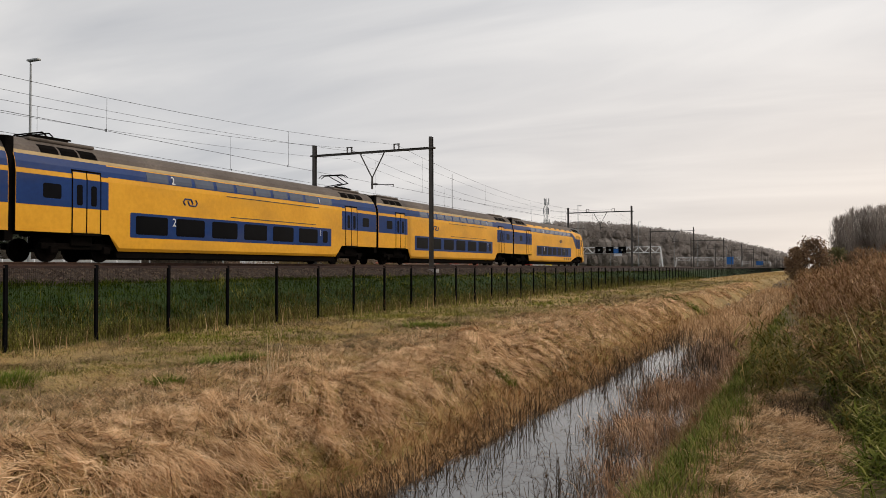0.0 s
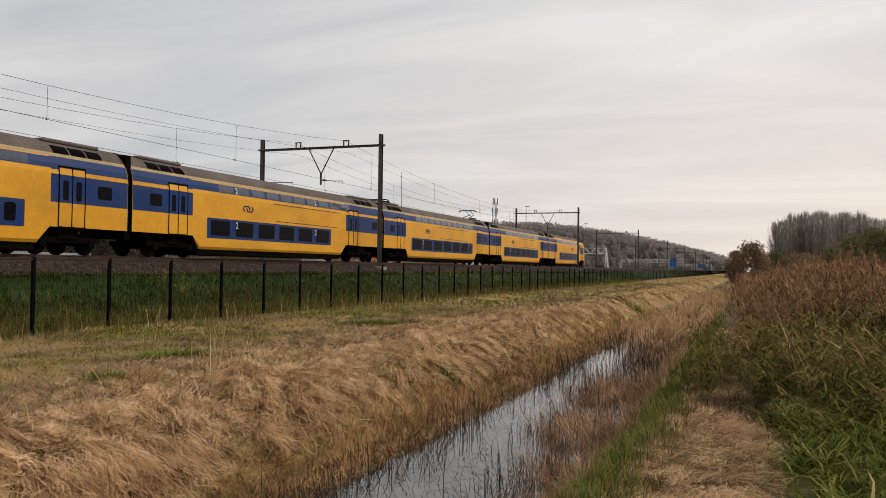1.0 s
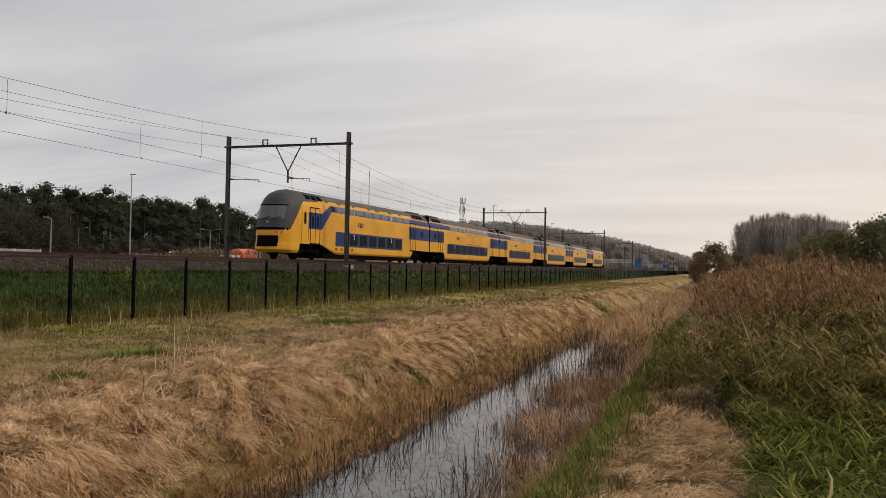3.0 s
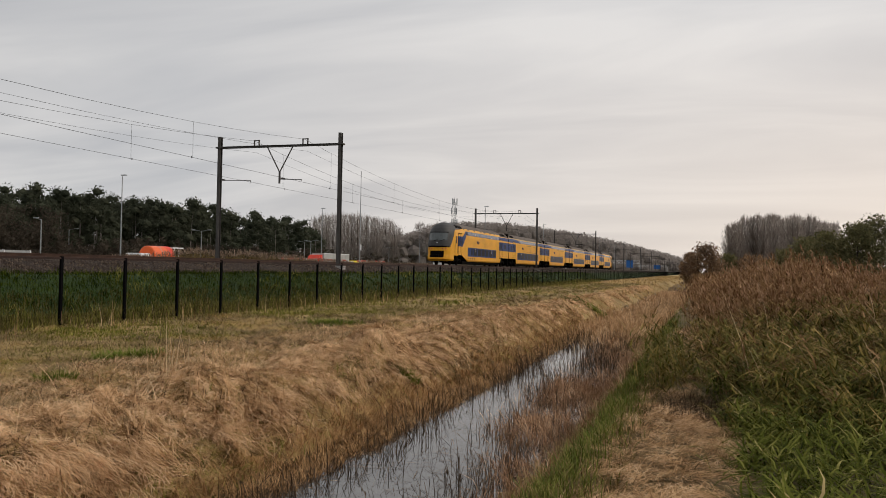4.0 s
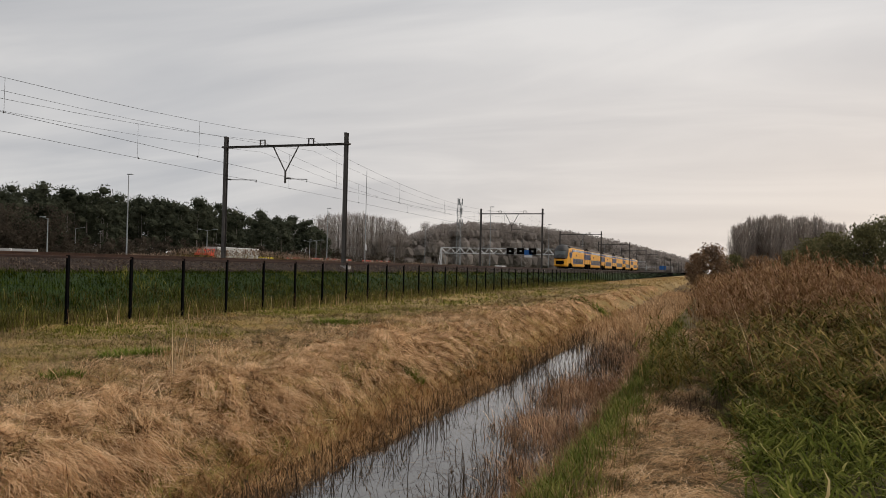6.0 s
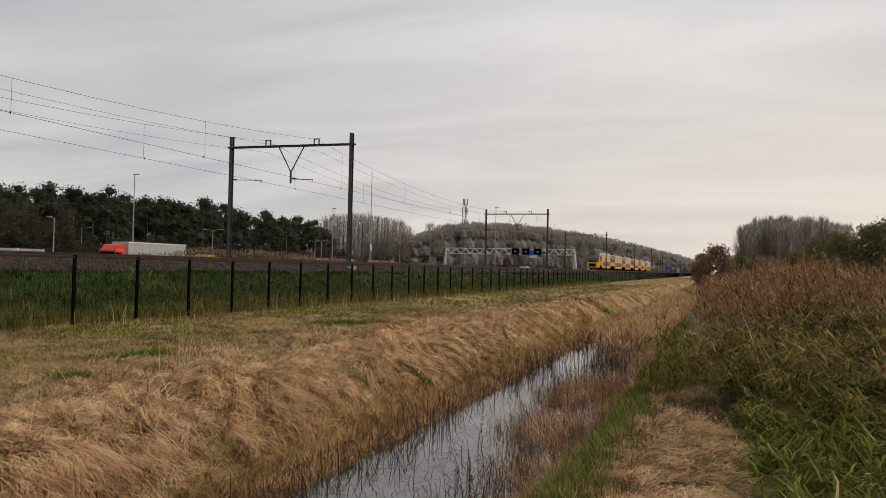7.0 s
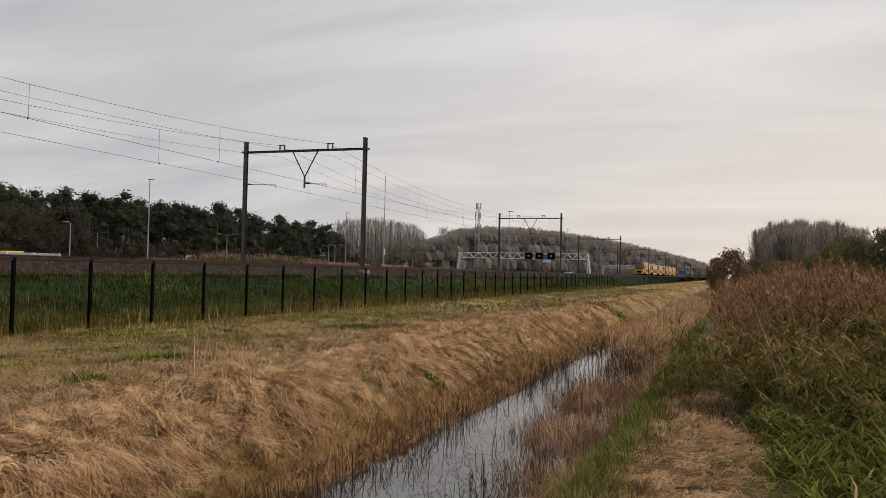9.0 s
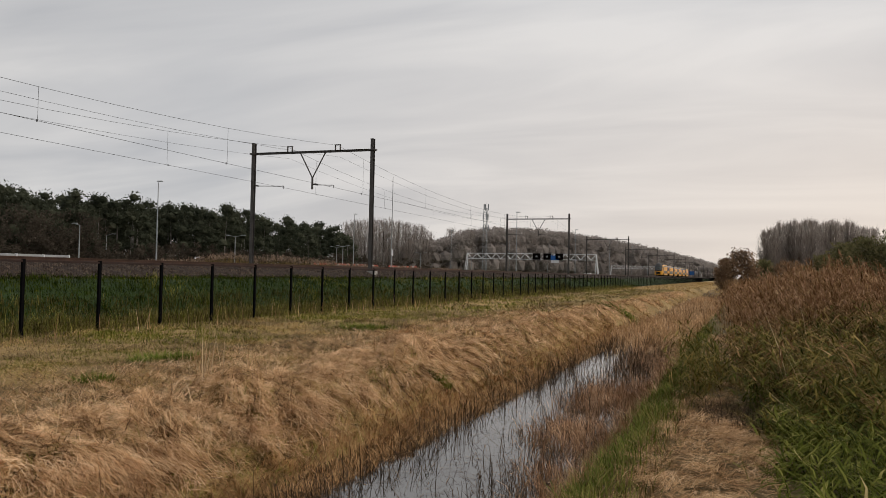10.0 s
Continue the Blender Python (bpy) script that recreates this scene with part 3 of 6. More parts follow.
def strip(y0, y1, z0, z1, off=0.005, side=1, shear=None, thick=0.02, ny=1):
    """A panel that follows the car's side; shear(y) lifts its lower and upper edge."""
    bm = bmesh.new()
    cols = []
    for k in range(ny + 1):
        y = y0 + (y1 - y0) * k / ny
        a, b = (z0, z1) if shear is None else shear(y)
        zs = sorted({a, b, *[z for z in SZ if a < z < b]})
        if shear is not None:
            zs = list(np.linspace(a, b, 7))
        cols.append([(bm.verts.new((side * (side_x(z) + off), y, z)), bm.verts.new((side * (side_x(z) + off - thick), y, z))) for z in zs])
    for a, b in zip(cols, cols[1:]):
        for k in range(len(a) - 1):
            bm.faces.new((a[k][0], b[k][0], b[k + 1][0], a[k + 1][0]))
        bm.faces.new((a[0][0], a[0][1], b[0][1], b[0][0]))
        bm.faces.new((a[-1][0], b[-1][0], b[-1][1], a[-1][1]))
    for c in (cols[0], cols[-1]):
        for k in range(len(c) - 1):
            bm.faces.new((c[k][0], c[k + 1][0], c[k + 1][1], c[k][1]))
    bmesh.ops.recalc_face_normals(bm, faces=bm.faces)
    return bm


def pane(y0, y1, z0, z1, off, side, r=.12, thick=.02):
    """A flat panel with rounded corners on the car's side."""
    bm = bmesh.new()
    pts = []
    for cy, cz, a0 in ((y1 - r, z1 - r, 0), (y0 + r, z1 - r, 90), (y0 + r, z0 + r, 180), (y1 - r, z0 + r, 270)):
        for k in range(4):
            a = radians(a0 + 30 * k)
            pts.append((cy + r * math.cos(a), cz + r * math.sin(a)))
    f = [bm.verts.new((side * (side_x(z) + off), y, z)) for y, z in pts]
    g = [bm.verts.new((side * (side_x(z) + off - thick), y, z)) for y, z in pts]
    bm.faces.new(f)
    for k in range(len(f)):
        j = (k + 1) % len(f)
        bm.faces.new((f[k], g[k], g[j], f[j]))
    bmesh.ops.recalc_face_normals(bm, faces=bm.faces)
    return bm


def front_y(x, z):
    """How far the nose's skin lies behind its tip, at a height and a half-width share."""
    s = np.interp(z, [0.4, 0.62, 0.95, 1.1, 2.0, 2.6, 3.4, 3.95, 4.3, 4.55, 4.67], [0.35, 0.0, 0.05, 0.12, 0.14, 0.26, 0.52, 0.82, 1.15, 1.75, 2.6])
    return s + 0.85 * abs(x) ** 3.2


def mask_edge(y):
    """Lower edge of the grey mask along the nose's side."""
    return float(np.interp(y, [.85, 1.15, 1.7, 2.2, 2.6, 5.0], [1.92, 2.2, 2.95, 3.62, 3.84, 3.98]))


def body_mesh(L, nose_at=None, far=0.0):
    """Shell of a car, from y = 0 to L; nose_at: 0 or 1 for a cab at the start or the end. Materials: yellow, roof, mask, black."""
    bm = bmesh.new()
    n0 = 5.0

    def low(y, ends):
        d = min([abs(y - e) - (far if e == L else 0) for e in ends])
        return float(np.interp(d, [4.35, 4.9], [1.1, 0.45]))
    if nose_at is None:
        st = [0.14, 0.5, 4.35, 4.9] + list(np.linspace(6, L - 6 - far, 6)) + [L - 4.9 - far, L - 4.35 - far, L - .5, L - 0.14]
    else:
        st = list(np.linspace(n0, L - 6, 8)) + [L - 4.9, L - 4.35, L - .5, L - .14]
    rings = []
    for y in st:
        lo = low(y, (0, L)) if nose_at is None else (low(y, (L,)) if y > 9 else float(np.interp(y, [5.0, 5.6], [1.05, .45])))
        zs = [max(z, lo) for z in SZ]
        pr = [(side_x(z), z) for z in zs]
        full = pr + [(-x, z) for x, z in pr[-2::-1]]
        rings.append([bm.verts.new((x, y, z)) for x, z in full])
    nn = len(rings[0])
    for a, b in zip(rings, rings[1:]):
        for k in range(nn - 1):
            f = bm.faces.new((a[k], a[k + 1], b[k + 1], b[k]))
            zc = f.calc_center_median().z
            f.material_index = 1 if zc > 4.0 else 0
        f = bm.faces.new((a[0], b[0], b[-1], a[-1]))
        f.material_index = 3
    for r in ([rings[0], rings[-1]] if nose_at is None else [rings[-1]]):
        bm.faces.new(r).material_index = 3
    if nose_at is not None:
        # nose: side grids to the curved front, then the front grid
        zs = sorted(set(list(np.linspace(0.42, 4.66, 66)) + [4.67]))
        ncol = 120
        for s in (1, -1):
            cols = []
            for k in range(ncol + 1):
                u = k / ncol
                col = []
                for z in zs:
                    yf = min(front_y(1, z), n0)
                    zz = z
                    y = yf + (n0 - yf) * u
                    edge = mask_edge(y)
                    if abs(zz - edge) <= .04:
                        zz = edge
                    if z < 1.05 and y > 1.9:
                        zz = z + (1.05 - z) * min(1, (y - 1.9) / 0.05)
                    col.append(bm.verts.new((s * side_x(zz) * (1 - 0.10 * (1 - u) ** 6), y, zz)))
                cols.append(col)
            for a, b in zip(cols, cols[1:]):
                for k in range(len(zs) - 1):
                    quad = [(a[k], b[k], b[k + 1], a[k + 1])]
                    if abs(a[k].co.z - mask_edge(a[k].co.y)) < .002 and abs(b[k + 1].co.z - mask_edge(b[k + 1].co.y)) < .002:
                        quad = [(a[k], b[k], b[k + 1]), (a[k], b[k + 1], a[k + 1])]
                    for q in quad:
                        f = bm.faces.new(q)
                        c = f.calc_center_median()
                        f.material_index = 2 if c.z > mask_edge(c.y) else (1 if c.z > 4.25 else 0)
        nx = 28
        rowsv = []
        for z in zs:
            r = []
            for k in range(nx + 1):
                fx = -1 + 2 * k / nx
                r.append(bm.verts.new((fx * side_x(z) * 0.90, min(front_y(fx, z), n0), z)))
            rowsv.append(r)
        for a, b in zip(rowsv, rowsv[1:]):
            for k in range(nx):
                f = bm.faces.new((a[k], a[k + 1], b[k + 1], b[k]))
                f.material_index = 2 if f.calc_center_median().z > 1.9 else 0
        bmesh.ops.remove_doubles(bm, verts=bm.verts, dist=0.004)
        bmesh.ops.dissolve_degenerate(bm, edges=bm.edges, dist=0.001)
    bmesh.ops.recalc_face_normals(bm, faces=bm.faces)
    if nose_at is not None:
        for f in bm.faces:
            f.smooth = f.calc_center_median().y < n0
    return bm


def front_panel(x0, x1, z0, z1, off, nx=10, nz=8):
    bm = bmesh.new()
    rows = []
    for j in range(nz + 1):
        z = z0 + (z1 - z0) * j / nz
        r = []
        for k in range(nx + 1):
            fx = x0 + (x1 - x0) * k / nx
            r.append(bm.verts.new((fx * side_x(z) * .9, front_y(fx, z) - off, z)))
        rows.append(r)
    for a, b in zip(rows, rows[1:]):
        for k in range(nx):
            bm.faces.new((a[k], a[k + 1], b[k + 1], b[k]))
    r = bmesh.ops.extrude_face_region(bm, geom=list(bm.faces))
    for v in [g for g in r["geom"] if isinstance(g, bmesh.types.BMVert)]:
        v.co.y += off + 0.01
    bmesh.ops.recalc_face_normals(bm, faces=bm.faces)
    return bm


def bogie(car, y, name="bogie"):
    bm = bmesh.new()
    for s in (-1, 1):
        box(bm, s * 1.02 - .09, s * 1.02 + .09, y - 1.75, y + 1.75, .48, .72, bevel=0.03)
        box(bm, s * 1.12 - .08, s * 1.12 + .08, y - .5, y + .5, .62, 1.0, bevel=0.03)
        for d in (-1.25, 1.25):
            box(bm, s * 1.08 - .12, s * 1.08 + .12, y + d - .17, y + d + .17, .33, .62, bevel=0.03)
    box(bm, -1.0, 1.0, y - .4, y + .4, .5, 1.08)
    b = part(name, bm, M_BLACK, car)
    for d in (-1.25, 1.25):
        bm = bmesh.new()
        for s in (-.75, .75):
            rod(bm, (s - .07, y + d, .46), (s + .07, y + d, .46), .46, n=24)
        rod(bm, (-.75, y + d, .46), (.75, y + d, .46), .08)
        part("wheelset", bm, M_BLACK, b)
    return b


def digit(car, ch, y, z, side, size=0.5):
    cu = bpy.data.curves.new("class_number", 'FONT')
    cu.body, cu.size, cu.extrude, cu.align_x = ch, size, 0.003, 'CENTER'
    cu.materials.append(M_WHITE)
    ob = new("class_number", cu)
    ob.parent = car
    ob.matrix_basis = pose(side * (side_x(z) + .03), y, z, 90 - (0 if z < 3 else 15), 0, 90 * side)
    return ob


def logo(car, y, z, side):
    """The operator's mark as a plain shape: two thin interlocked arrow bars."""
    bm = bmesh.new()
    for p, q in (((-.34, .10), (.05, .10)), ((.05, .10), (.16, -.04)), ((-.16, .04), (-.05, -.10)), ((-.05, -.10), (.34, -.10)), ((-.34, .10), (-.45, 0)), ((-.45, 0), (-.34, -.10)), ((.34, -.10), (.45, 0)), ((.45, 0), (.34, .10))):
        x = side * (side_x(z) + .008)
        rod(bm, (x, y + p[0], z + p[1] * 1.4), (x, y + q[0], z + q[1] * 1.4), .036, n=5)
    part("emblem", bm, M_BLUE, car, "thin blue line emblem")


def doors(car, y0, y1, side, blue=(2.07, 3.18)):
    ym = (y0 + y1) / 2
    for a, b in ((y0, ym), (ym, y1)):
        d = part("door", strip(a + .02, b - .02, 1.16, 3.44, .014, side), M_YELLOW, car, "yellow sliding door leaf with blue middle")
        part("door_band", strip(a + .02, b - .02, *blue, .02, side), M_BLUE, d)
        part("door_window", pane(a + .2, b - .2, blue[0] + .1, blue[1] - .22, .026, side, .08), M_GLASS, d)
        bm = bmesh.new()
        for e in (a, b):
            g = strip(e - .018, e + .018, 1.12, 3.5, .03, side)
            tmp = bpy.data.meshes.new("t")
            g.to_mesh(tmp)
            g.free()
            bm.from_mesh(tmp)
            bpy.data.meshes.remove(tmp)
        part("seal", bm, M_BLACK, d)
    part("door_lintel", strip(y0 - .03, y1 + .03, 3.47, 3.53, .03, side), M_BLACK, car)
    part("step", boxm(side * 1.38 - .1, side * 1.38 + .1, y0, y1, 1.02, 1.12, bevel=.01), M_BLACK, car)


def windows(car, y0, y1, n, z0, z1, side, mat, gap, name="window"):
    w = (y1 - y0 - gap * (n - 1)) / n
    for k in range(n):
        a = y0 + k * (w + gap)
        part(name, pane(a, a + w, z0, z1, .014, side, .1) if z0 < 3 else strip(a, a + w, z0, z1, .014, side), mat, car)


def roof_boxes(car, spots):
    for y0, y1, h in spots:
        bm = boxm(-.75, .75, y0, y1, 4.5, 4.62 + h, bevel=0.06)
        u = part("roof_unit", bm, M_ROOF, car)
        for s in (1, -1):
            for k in range(3):
                a = y0 + .15 + k * (y1 - y0 - .3) / 3
                part("vent", strip(a, a + (y1 - y0 - .3) / 3 - .1, 4.02, 4.36, .012, s), M_BLACK, u)


def pantograph(car, y, up):
    bm = bmesh.new()
    for s in (-.5, .5):
        box(bm, s - .04, s + .04, y - .9, y + .9, 4.68, 4.76)
        rod(bm, (s, y - .8, 4.6), (s, y - .8, 4.72), .06)
        rod(bm, (s, y + .8, 4.6), (s, y + .8, 4.72), .06)
    top = 5.50 if up else 4.86
    knee = (0, y + (1.1 if up else 1.3), 4.76 + (top - 4.76) * .5)
    for s in (-.35, .35):
        rod(bm, (s, y - .7, 4.76), (s * .6, knee[1], knee[2]), .035, n=6)
        rod(bm, (s * .6, knee[1], knee[2]), (s * .8, y - .3, top - .06), .028, n=6)
    for d in (-.15, .15):
        rod(bm, (-.75, y - .3 + d, top), (.75, y - .3 + d, top), .03, n=6)
        for s in (-1, 1):
            rod(bm, (s * .75, y - .3 + d, top), (s * .95, y - .3 + d, top - .16), .025, n=6)
    part("pantograph", bm, M_BLACK, car, "raised black pantograph" if up else "folded black pantograph")


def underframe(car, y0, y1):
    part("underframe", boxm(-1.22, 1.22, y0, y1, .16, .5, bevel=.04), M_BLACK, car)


L_MID, L_END = 26.4, 27.4


def middle_car(first, panto=None, pan_y=0, mark_y=9.0, low0=5.45, folded=None, far=0.0):
    car = thing("train_car", (TRACK_N, 0, RAIL_Z), "yellow and blue double-deck middle train car on the track", "train car", "train cars")
    L = L_MID
    part("body", body_mesh(L, None, far), [M_YELLOW, M_ROOF, M_MASK, M_BLACK], car)
    for s in (1, -1):
        part("upper_band", strip(.16, L - .16, 3.40, 3.84, .006, s), M_BLUE, car, "blue upper window band")
        part("cornice", strip(.16, L - .16, 3.88, 4.02, .004, s), M_CREAM if first != 3 else M_ROOF, car)
        for a, b in ((.16, 4.3), (L - 4.35 - far, L - .16)):
            part("end_band", strip(a, b, 2.07, 3.18, .006, s), M_BLUE, car)
            part("end_band_top", strip(a, b, 3.36, 3.88, .007, s), M_BLUE, car)
            yw = a + 1.1 if a < 5 else b - 1.75
            part("end_window", pane(yw, yw + .8, 2.35, 2.9, .012, s, .09), M_GLASS, car)
        band_end = L - low0 - .1 - far * 1.55
        part("lower_band", pane(low0, band_end, 1.03, 2.06, .006, s, .06), M_BLUE, car, "blue lower window band")
        if far:
            windows(car, low0 + .3, band_end - .3, 6, 1.17, 1.95, s, M_GLASS, .52)
        else:
            windows(car, low0 + .3, band_end - 1.45, 6, 1.17, 1.95, s, M_GLASS, .52)
            part("narrow_window", pane(band_end - .9, band_end - .4, 1.22, 1.9, .014, s, .1), M_GLASS, car)
        windows(car, 6.4, L - 5.4, 10, 3.44, 3.83, s, M_UPGLASS, .22, "upper_window")
        doors(car, 2.55, 3.9, s)
        doors(car, L - 3.95 - far, L - 2.6 - far, s)
        logo(car, mark_y, 2.72, s)
        part("rain_strip", strip(11.5, 19.5, 3.18, 3.22, .012, s), M_MASK, car)
        part("rain_strip", strip(11.8, 19.2, 2.2, 2.235, .012, s), M_MASK, car)
        for y, ch in ((7.95, "2"), (band_end - (2.05 if far else 1.18), first)):
            digit(car, ch, y, 3.44, s)
            digit(car, ch, y + .02, 1.6, s)
    for y in (.0, L - .16):
        part("bellows", boxm(-1.25, 1.25, y, y + .16, .75, 4.45), M_BLACK, car)
    bogie(car, 3.2)
    bogie(car, L - 3.2)
    underframe(car, 4.9, L - 4.9 - far)
    roof_boxes(car, [(1.2, 4.2, .02), (L - 4.2, L - 1.2, .02)])
    if panto is not None:
        pantograph(car, pan_y, panto)
        pantograph(car, folded, False)
    return car


def cab_car():
    """Cab at y = 0, pointing to -y."""
    car = thing("train_cab_car", (TRACK_N, 0, RAIL_Z), "yellow and blue double-deck train cab car with grey-masked nose", "train car", "train cars")
    L = L_END
    part("body", body_mesh(L, 0), [M_YELLOW, M_ROOF, M_MASK, M_BLACK], car)
    part("windscreen", front_panel(-.78, .78, 2.62, 3.42, .012), M_SCREEN, car)
    part("screen_trim", front_panel(-.84, .84, 3.45, 3.52, .02), M_BLACK, car)
    part("coupler_recess", front_panel(-.60, .60, .80, 1.50, .012), M_BLACK, car)
    part("mask_lip", front_panel(-.93, .93, 1.86, 2.02, .016), M_BLACK, car, "black lip under the grey mask")
    part("badge", front_panel(-.07, .07, 2.32, 2.42, .02, 3, 2), M_GALV, car)
    bm = boxm(-.28, .28, -.08, .3, .82, 1.12, bevel=.04)
    rod(bm, (0, -.18, 1.0), (0, .2, 1.0), .13)
    part("coupler", bm, M_BLACK, car)
    part("snow_plough", front_panel(-.98, .98, .44, .62, .05), M_YELLOW, car)
    for x in (-.72, -.5, .5, .72):
        part("headlight", front_panel(x - .045, x + .045, 1.66, 1.77, .02, 3, 2), M_LAMP, car)
    bm = bmesh.new()
    for x in (-.35, .35):
        rod(bm, (x, front_y(x, 2.55) - .05, 2.55), (x + .45, front_y(x + .3, 2.72) - .06, 2.72), .02, n=5)
    part("wiper", bm, M_BLACK, car)
    for s in (1, -1):
        bm = strip(2.2, 2.98, 1.12, 3.5, .008, s)
        d = part("cab_door", bm, M_YELLOW, car)
        part("cab_door_window", pane(2.45, 2.75, 2.35, 3.15, .02, s, .12), M_GLASS, d)
        for y in (2.12, 3.06):
            part("handrail", rodm((s * 1.43, y, 1.3), (s * 1.43, y, 2.55), .02, n=6), M_CREAM, d)
        doors(car, 3.35, 4.7, s)
        part("end_band", strip(3.1, 5.0, 2.07, 3.18, .006, s), M_BLUE, car)
        part("rising_band", strip(5.0, 6.5, 0, 0, .016, s, shear=lambda y: (2.07 + (y - 5) / 1.5 * 1.33, 3.18 + (y - 5) / 1.5 * .66), ny=8), M_BLUE, car)
        part("upper_band", strip(6.5, L - .16, 3.40, 3.84, .006, s), M_BLUE, car, "blue upper window band")
        part("cornice", strip(4.8, L - 4.6, 3.88, 4.12, .004, s), M_YELLOW, car)
        part("end_band", strip(L - 5.5, L - .16, 2.07, 3.18, .006, s), M_BLUE, car)
        part("end_window", pane(L - 2.6, L - 1.8, 2.35, 2.9, .012, s, .09), M_GLASS, car)
        doors(car, L - 5.2, L - 3.85, s)
        part("lower_band", pane(7.2, 20.3, 1.03, 2.06, .006, s, .06), M_BLUE, car, "blue lower window band")
        part("window", strip(8.6, 9.15, 1.2, 1.92, .014, s), M_GLASS, car)
        windows(car, 9.6, 20.0, 6, 1.17, 1.95, s, M_GLASS, .45)
        windows(car, 7.4, L - 5.4, 9, 3.44, 3.83, s, M_UPGLASS, .22, "upper_window")
        part("upper_end_window", strip(6.55, 7.1, 3.44, 3.8, .016, s), M_GLASS, car)
        logo(car, 11.5, 2.72, s)
        for y in (10.4, 17.8):
            digit(car, "2", y, 3.44, s)
            digit(car, "2", y - .1, 1.6, s)
        for k in range(7):
            y = 6.2 + k * 2.2 + random.uniform(-.7, .7)
            part("grime", strip(y, y + random.uniform(.5, 1.0), 4.0, 4.125, .009, s, thick=.006), M_ROOF, car, "grey grime on the roof edge")
        for k in range(3):
            part("vent", strip(3.1 + k * .85, 3.8 + k * .85, 4.05, 4.38, .012, s), M_BLACK, car)
        for k in range(4):
            part("hatch", strip(7.2 + k * .9, 7.5 + k * .9, .72, .9, .008, s), M_ROOF, car)
    for y, h in ((2.1, .02), (2.8, .04)):
        part("horn", boxm(-.4, .4, y, y + .3, 4.1 + (y - 1.9) * .2, 4.27 + h + (y - 1.9) * .2, bevel=.03), M_BLACK, car)
    part("bellows", boxm(-1.25, 1.25, L - .16, L, .75, 4.45), M_BLACK, car)
    bogie(car, 3.6)
    bogie(car, L - 3.4)
    underframe(car, 5.6, L - 5.3)
    roof_boxes(car, [(L - 4.2, L - 1.2, .02)])
    return car


M_UPGLASS = material("grey_upper_train_glass", [(0.3, (0.03, 0.04, 0.07)), (0.7, (0.055, 0.07, 0.11))], 0.12, 0.6, 3.0, 0.0, spec=0.7)
M_SCREEN = material("windscreen_glass", [(0.3, (0.05, 0.06, 0.06)), (0.7, (0.10, 0.115, 0.115))], 0.08, 0.8, 3.0, 0.0, spec=0.7)

train = [cab_car(), middle_car("1"), middle_car("2", far=1.6), middle_car("1", True, 23.6, folded=2.2), middle_car("1")]
lead = copy_thing(train[0], pose(TRACK_N, 0, RAIL_Z, 0, 0, 180))
train.append(lead)

# ---- beyond the railway: motorway, lamps, mast, woods ----


def build_motorway():
    bm = boxm(-63.5, -43.5, -300, 1500, -.2, .10)
    box(bm, -84, -66.5, -300, 1500, -.2, .10)
    tagged(part("road", bm, M_ASPHALT), "grey asphalt dual carriageway behind the railway", "road", kind="structure")
    rail = thing("guard_rail", (-65, 0, .1), "galvanised steel guard rail between the carriageways", "guard rail")
    part("beam", boxm(-.04, .04, -60, 400, .55, .85), M_GALV, rail)
    for k in range(60):
        part("post", boxm(-.05, .05, k * 6 - .05, k * 6 + .05, -.1, .6), M_GALV, rail)
    wall = thing("concrete_barrier", (-60, 0, .1), "pale grey panelled barrier beside the motorway", "barrier")
    for k in range(14):
        part("panel", boxm(-.09, .09, 60.6 - (k + 1) * 3.0 + .03, 60.6 - k * 3.0 - .03, 0, 2.55, bevel=.02), M_GALV, wall)
        part("post", boxm(-.12, .12, 60.6 - k * 3.0 - .06, 60.6 - k * 3.0 + .06, 0, 2.57, bevel=.02), M_WHITE, wall)
    # roadworks boards
    for y0, n in ((82, 7), (103, 3), (111, 1)):
        for k in range(n):
            b = thing("roadworks_board", (-45.5, y0 + k * 2.5, 0.1), "faded orange-red and white roadworks board on steel posts", "roadworks board", "roadworks boards")
            part("board", boxm(-.04, .04, 0, 1.5 if k % 2 else 2.3, 2.28, 2.5), M_BOARDRED, b)
            part("stripe", boxm(.041, .05, .55, 1.15, 2.29, 2.49), M_TRAILER, b)
            for s in (.2, 2.1):
                part("post", boxm(-.03, .03, s - .03, s + .03, 0, 2.2), M_GALV, b)


def lamp_post(x, y, h, arms, group, reach=1.6):
    kind = {0: "slim white pole", 1: "slender galvanised street lamp with one arm", 2: "galvanised street lamp with two arms"}[arms]
    o = thing("street_lamp", (x, y, 0), kind + " beside the motorway", "street lamp", group)
    part("pole", rodm((0, 0, -.1), (0, 0, h), .13 if arms else .07, .06 if arms else .04, n=10), M_GALV, o)
    for s in ((1, -1)[:arms]):
        arm = part("arm", rodm((0, 0, h - .05), (s * reach, 0, h + .22), .045, .035, n=6), M_GALV, o)
        bm = boxm(s * reach - .12, s * reach + s * .75 + .12, -.16, .16, h + .16, h + .30, bevel=.04)
        part("lamp_head", bm, M_GALV, arm)
    return o


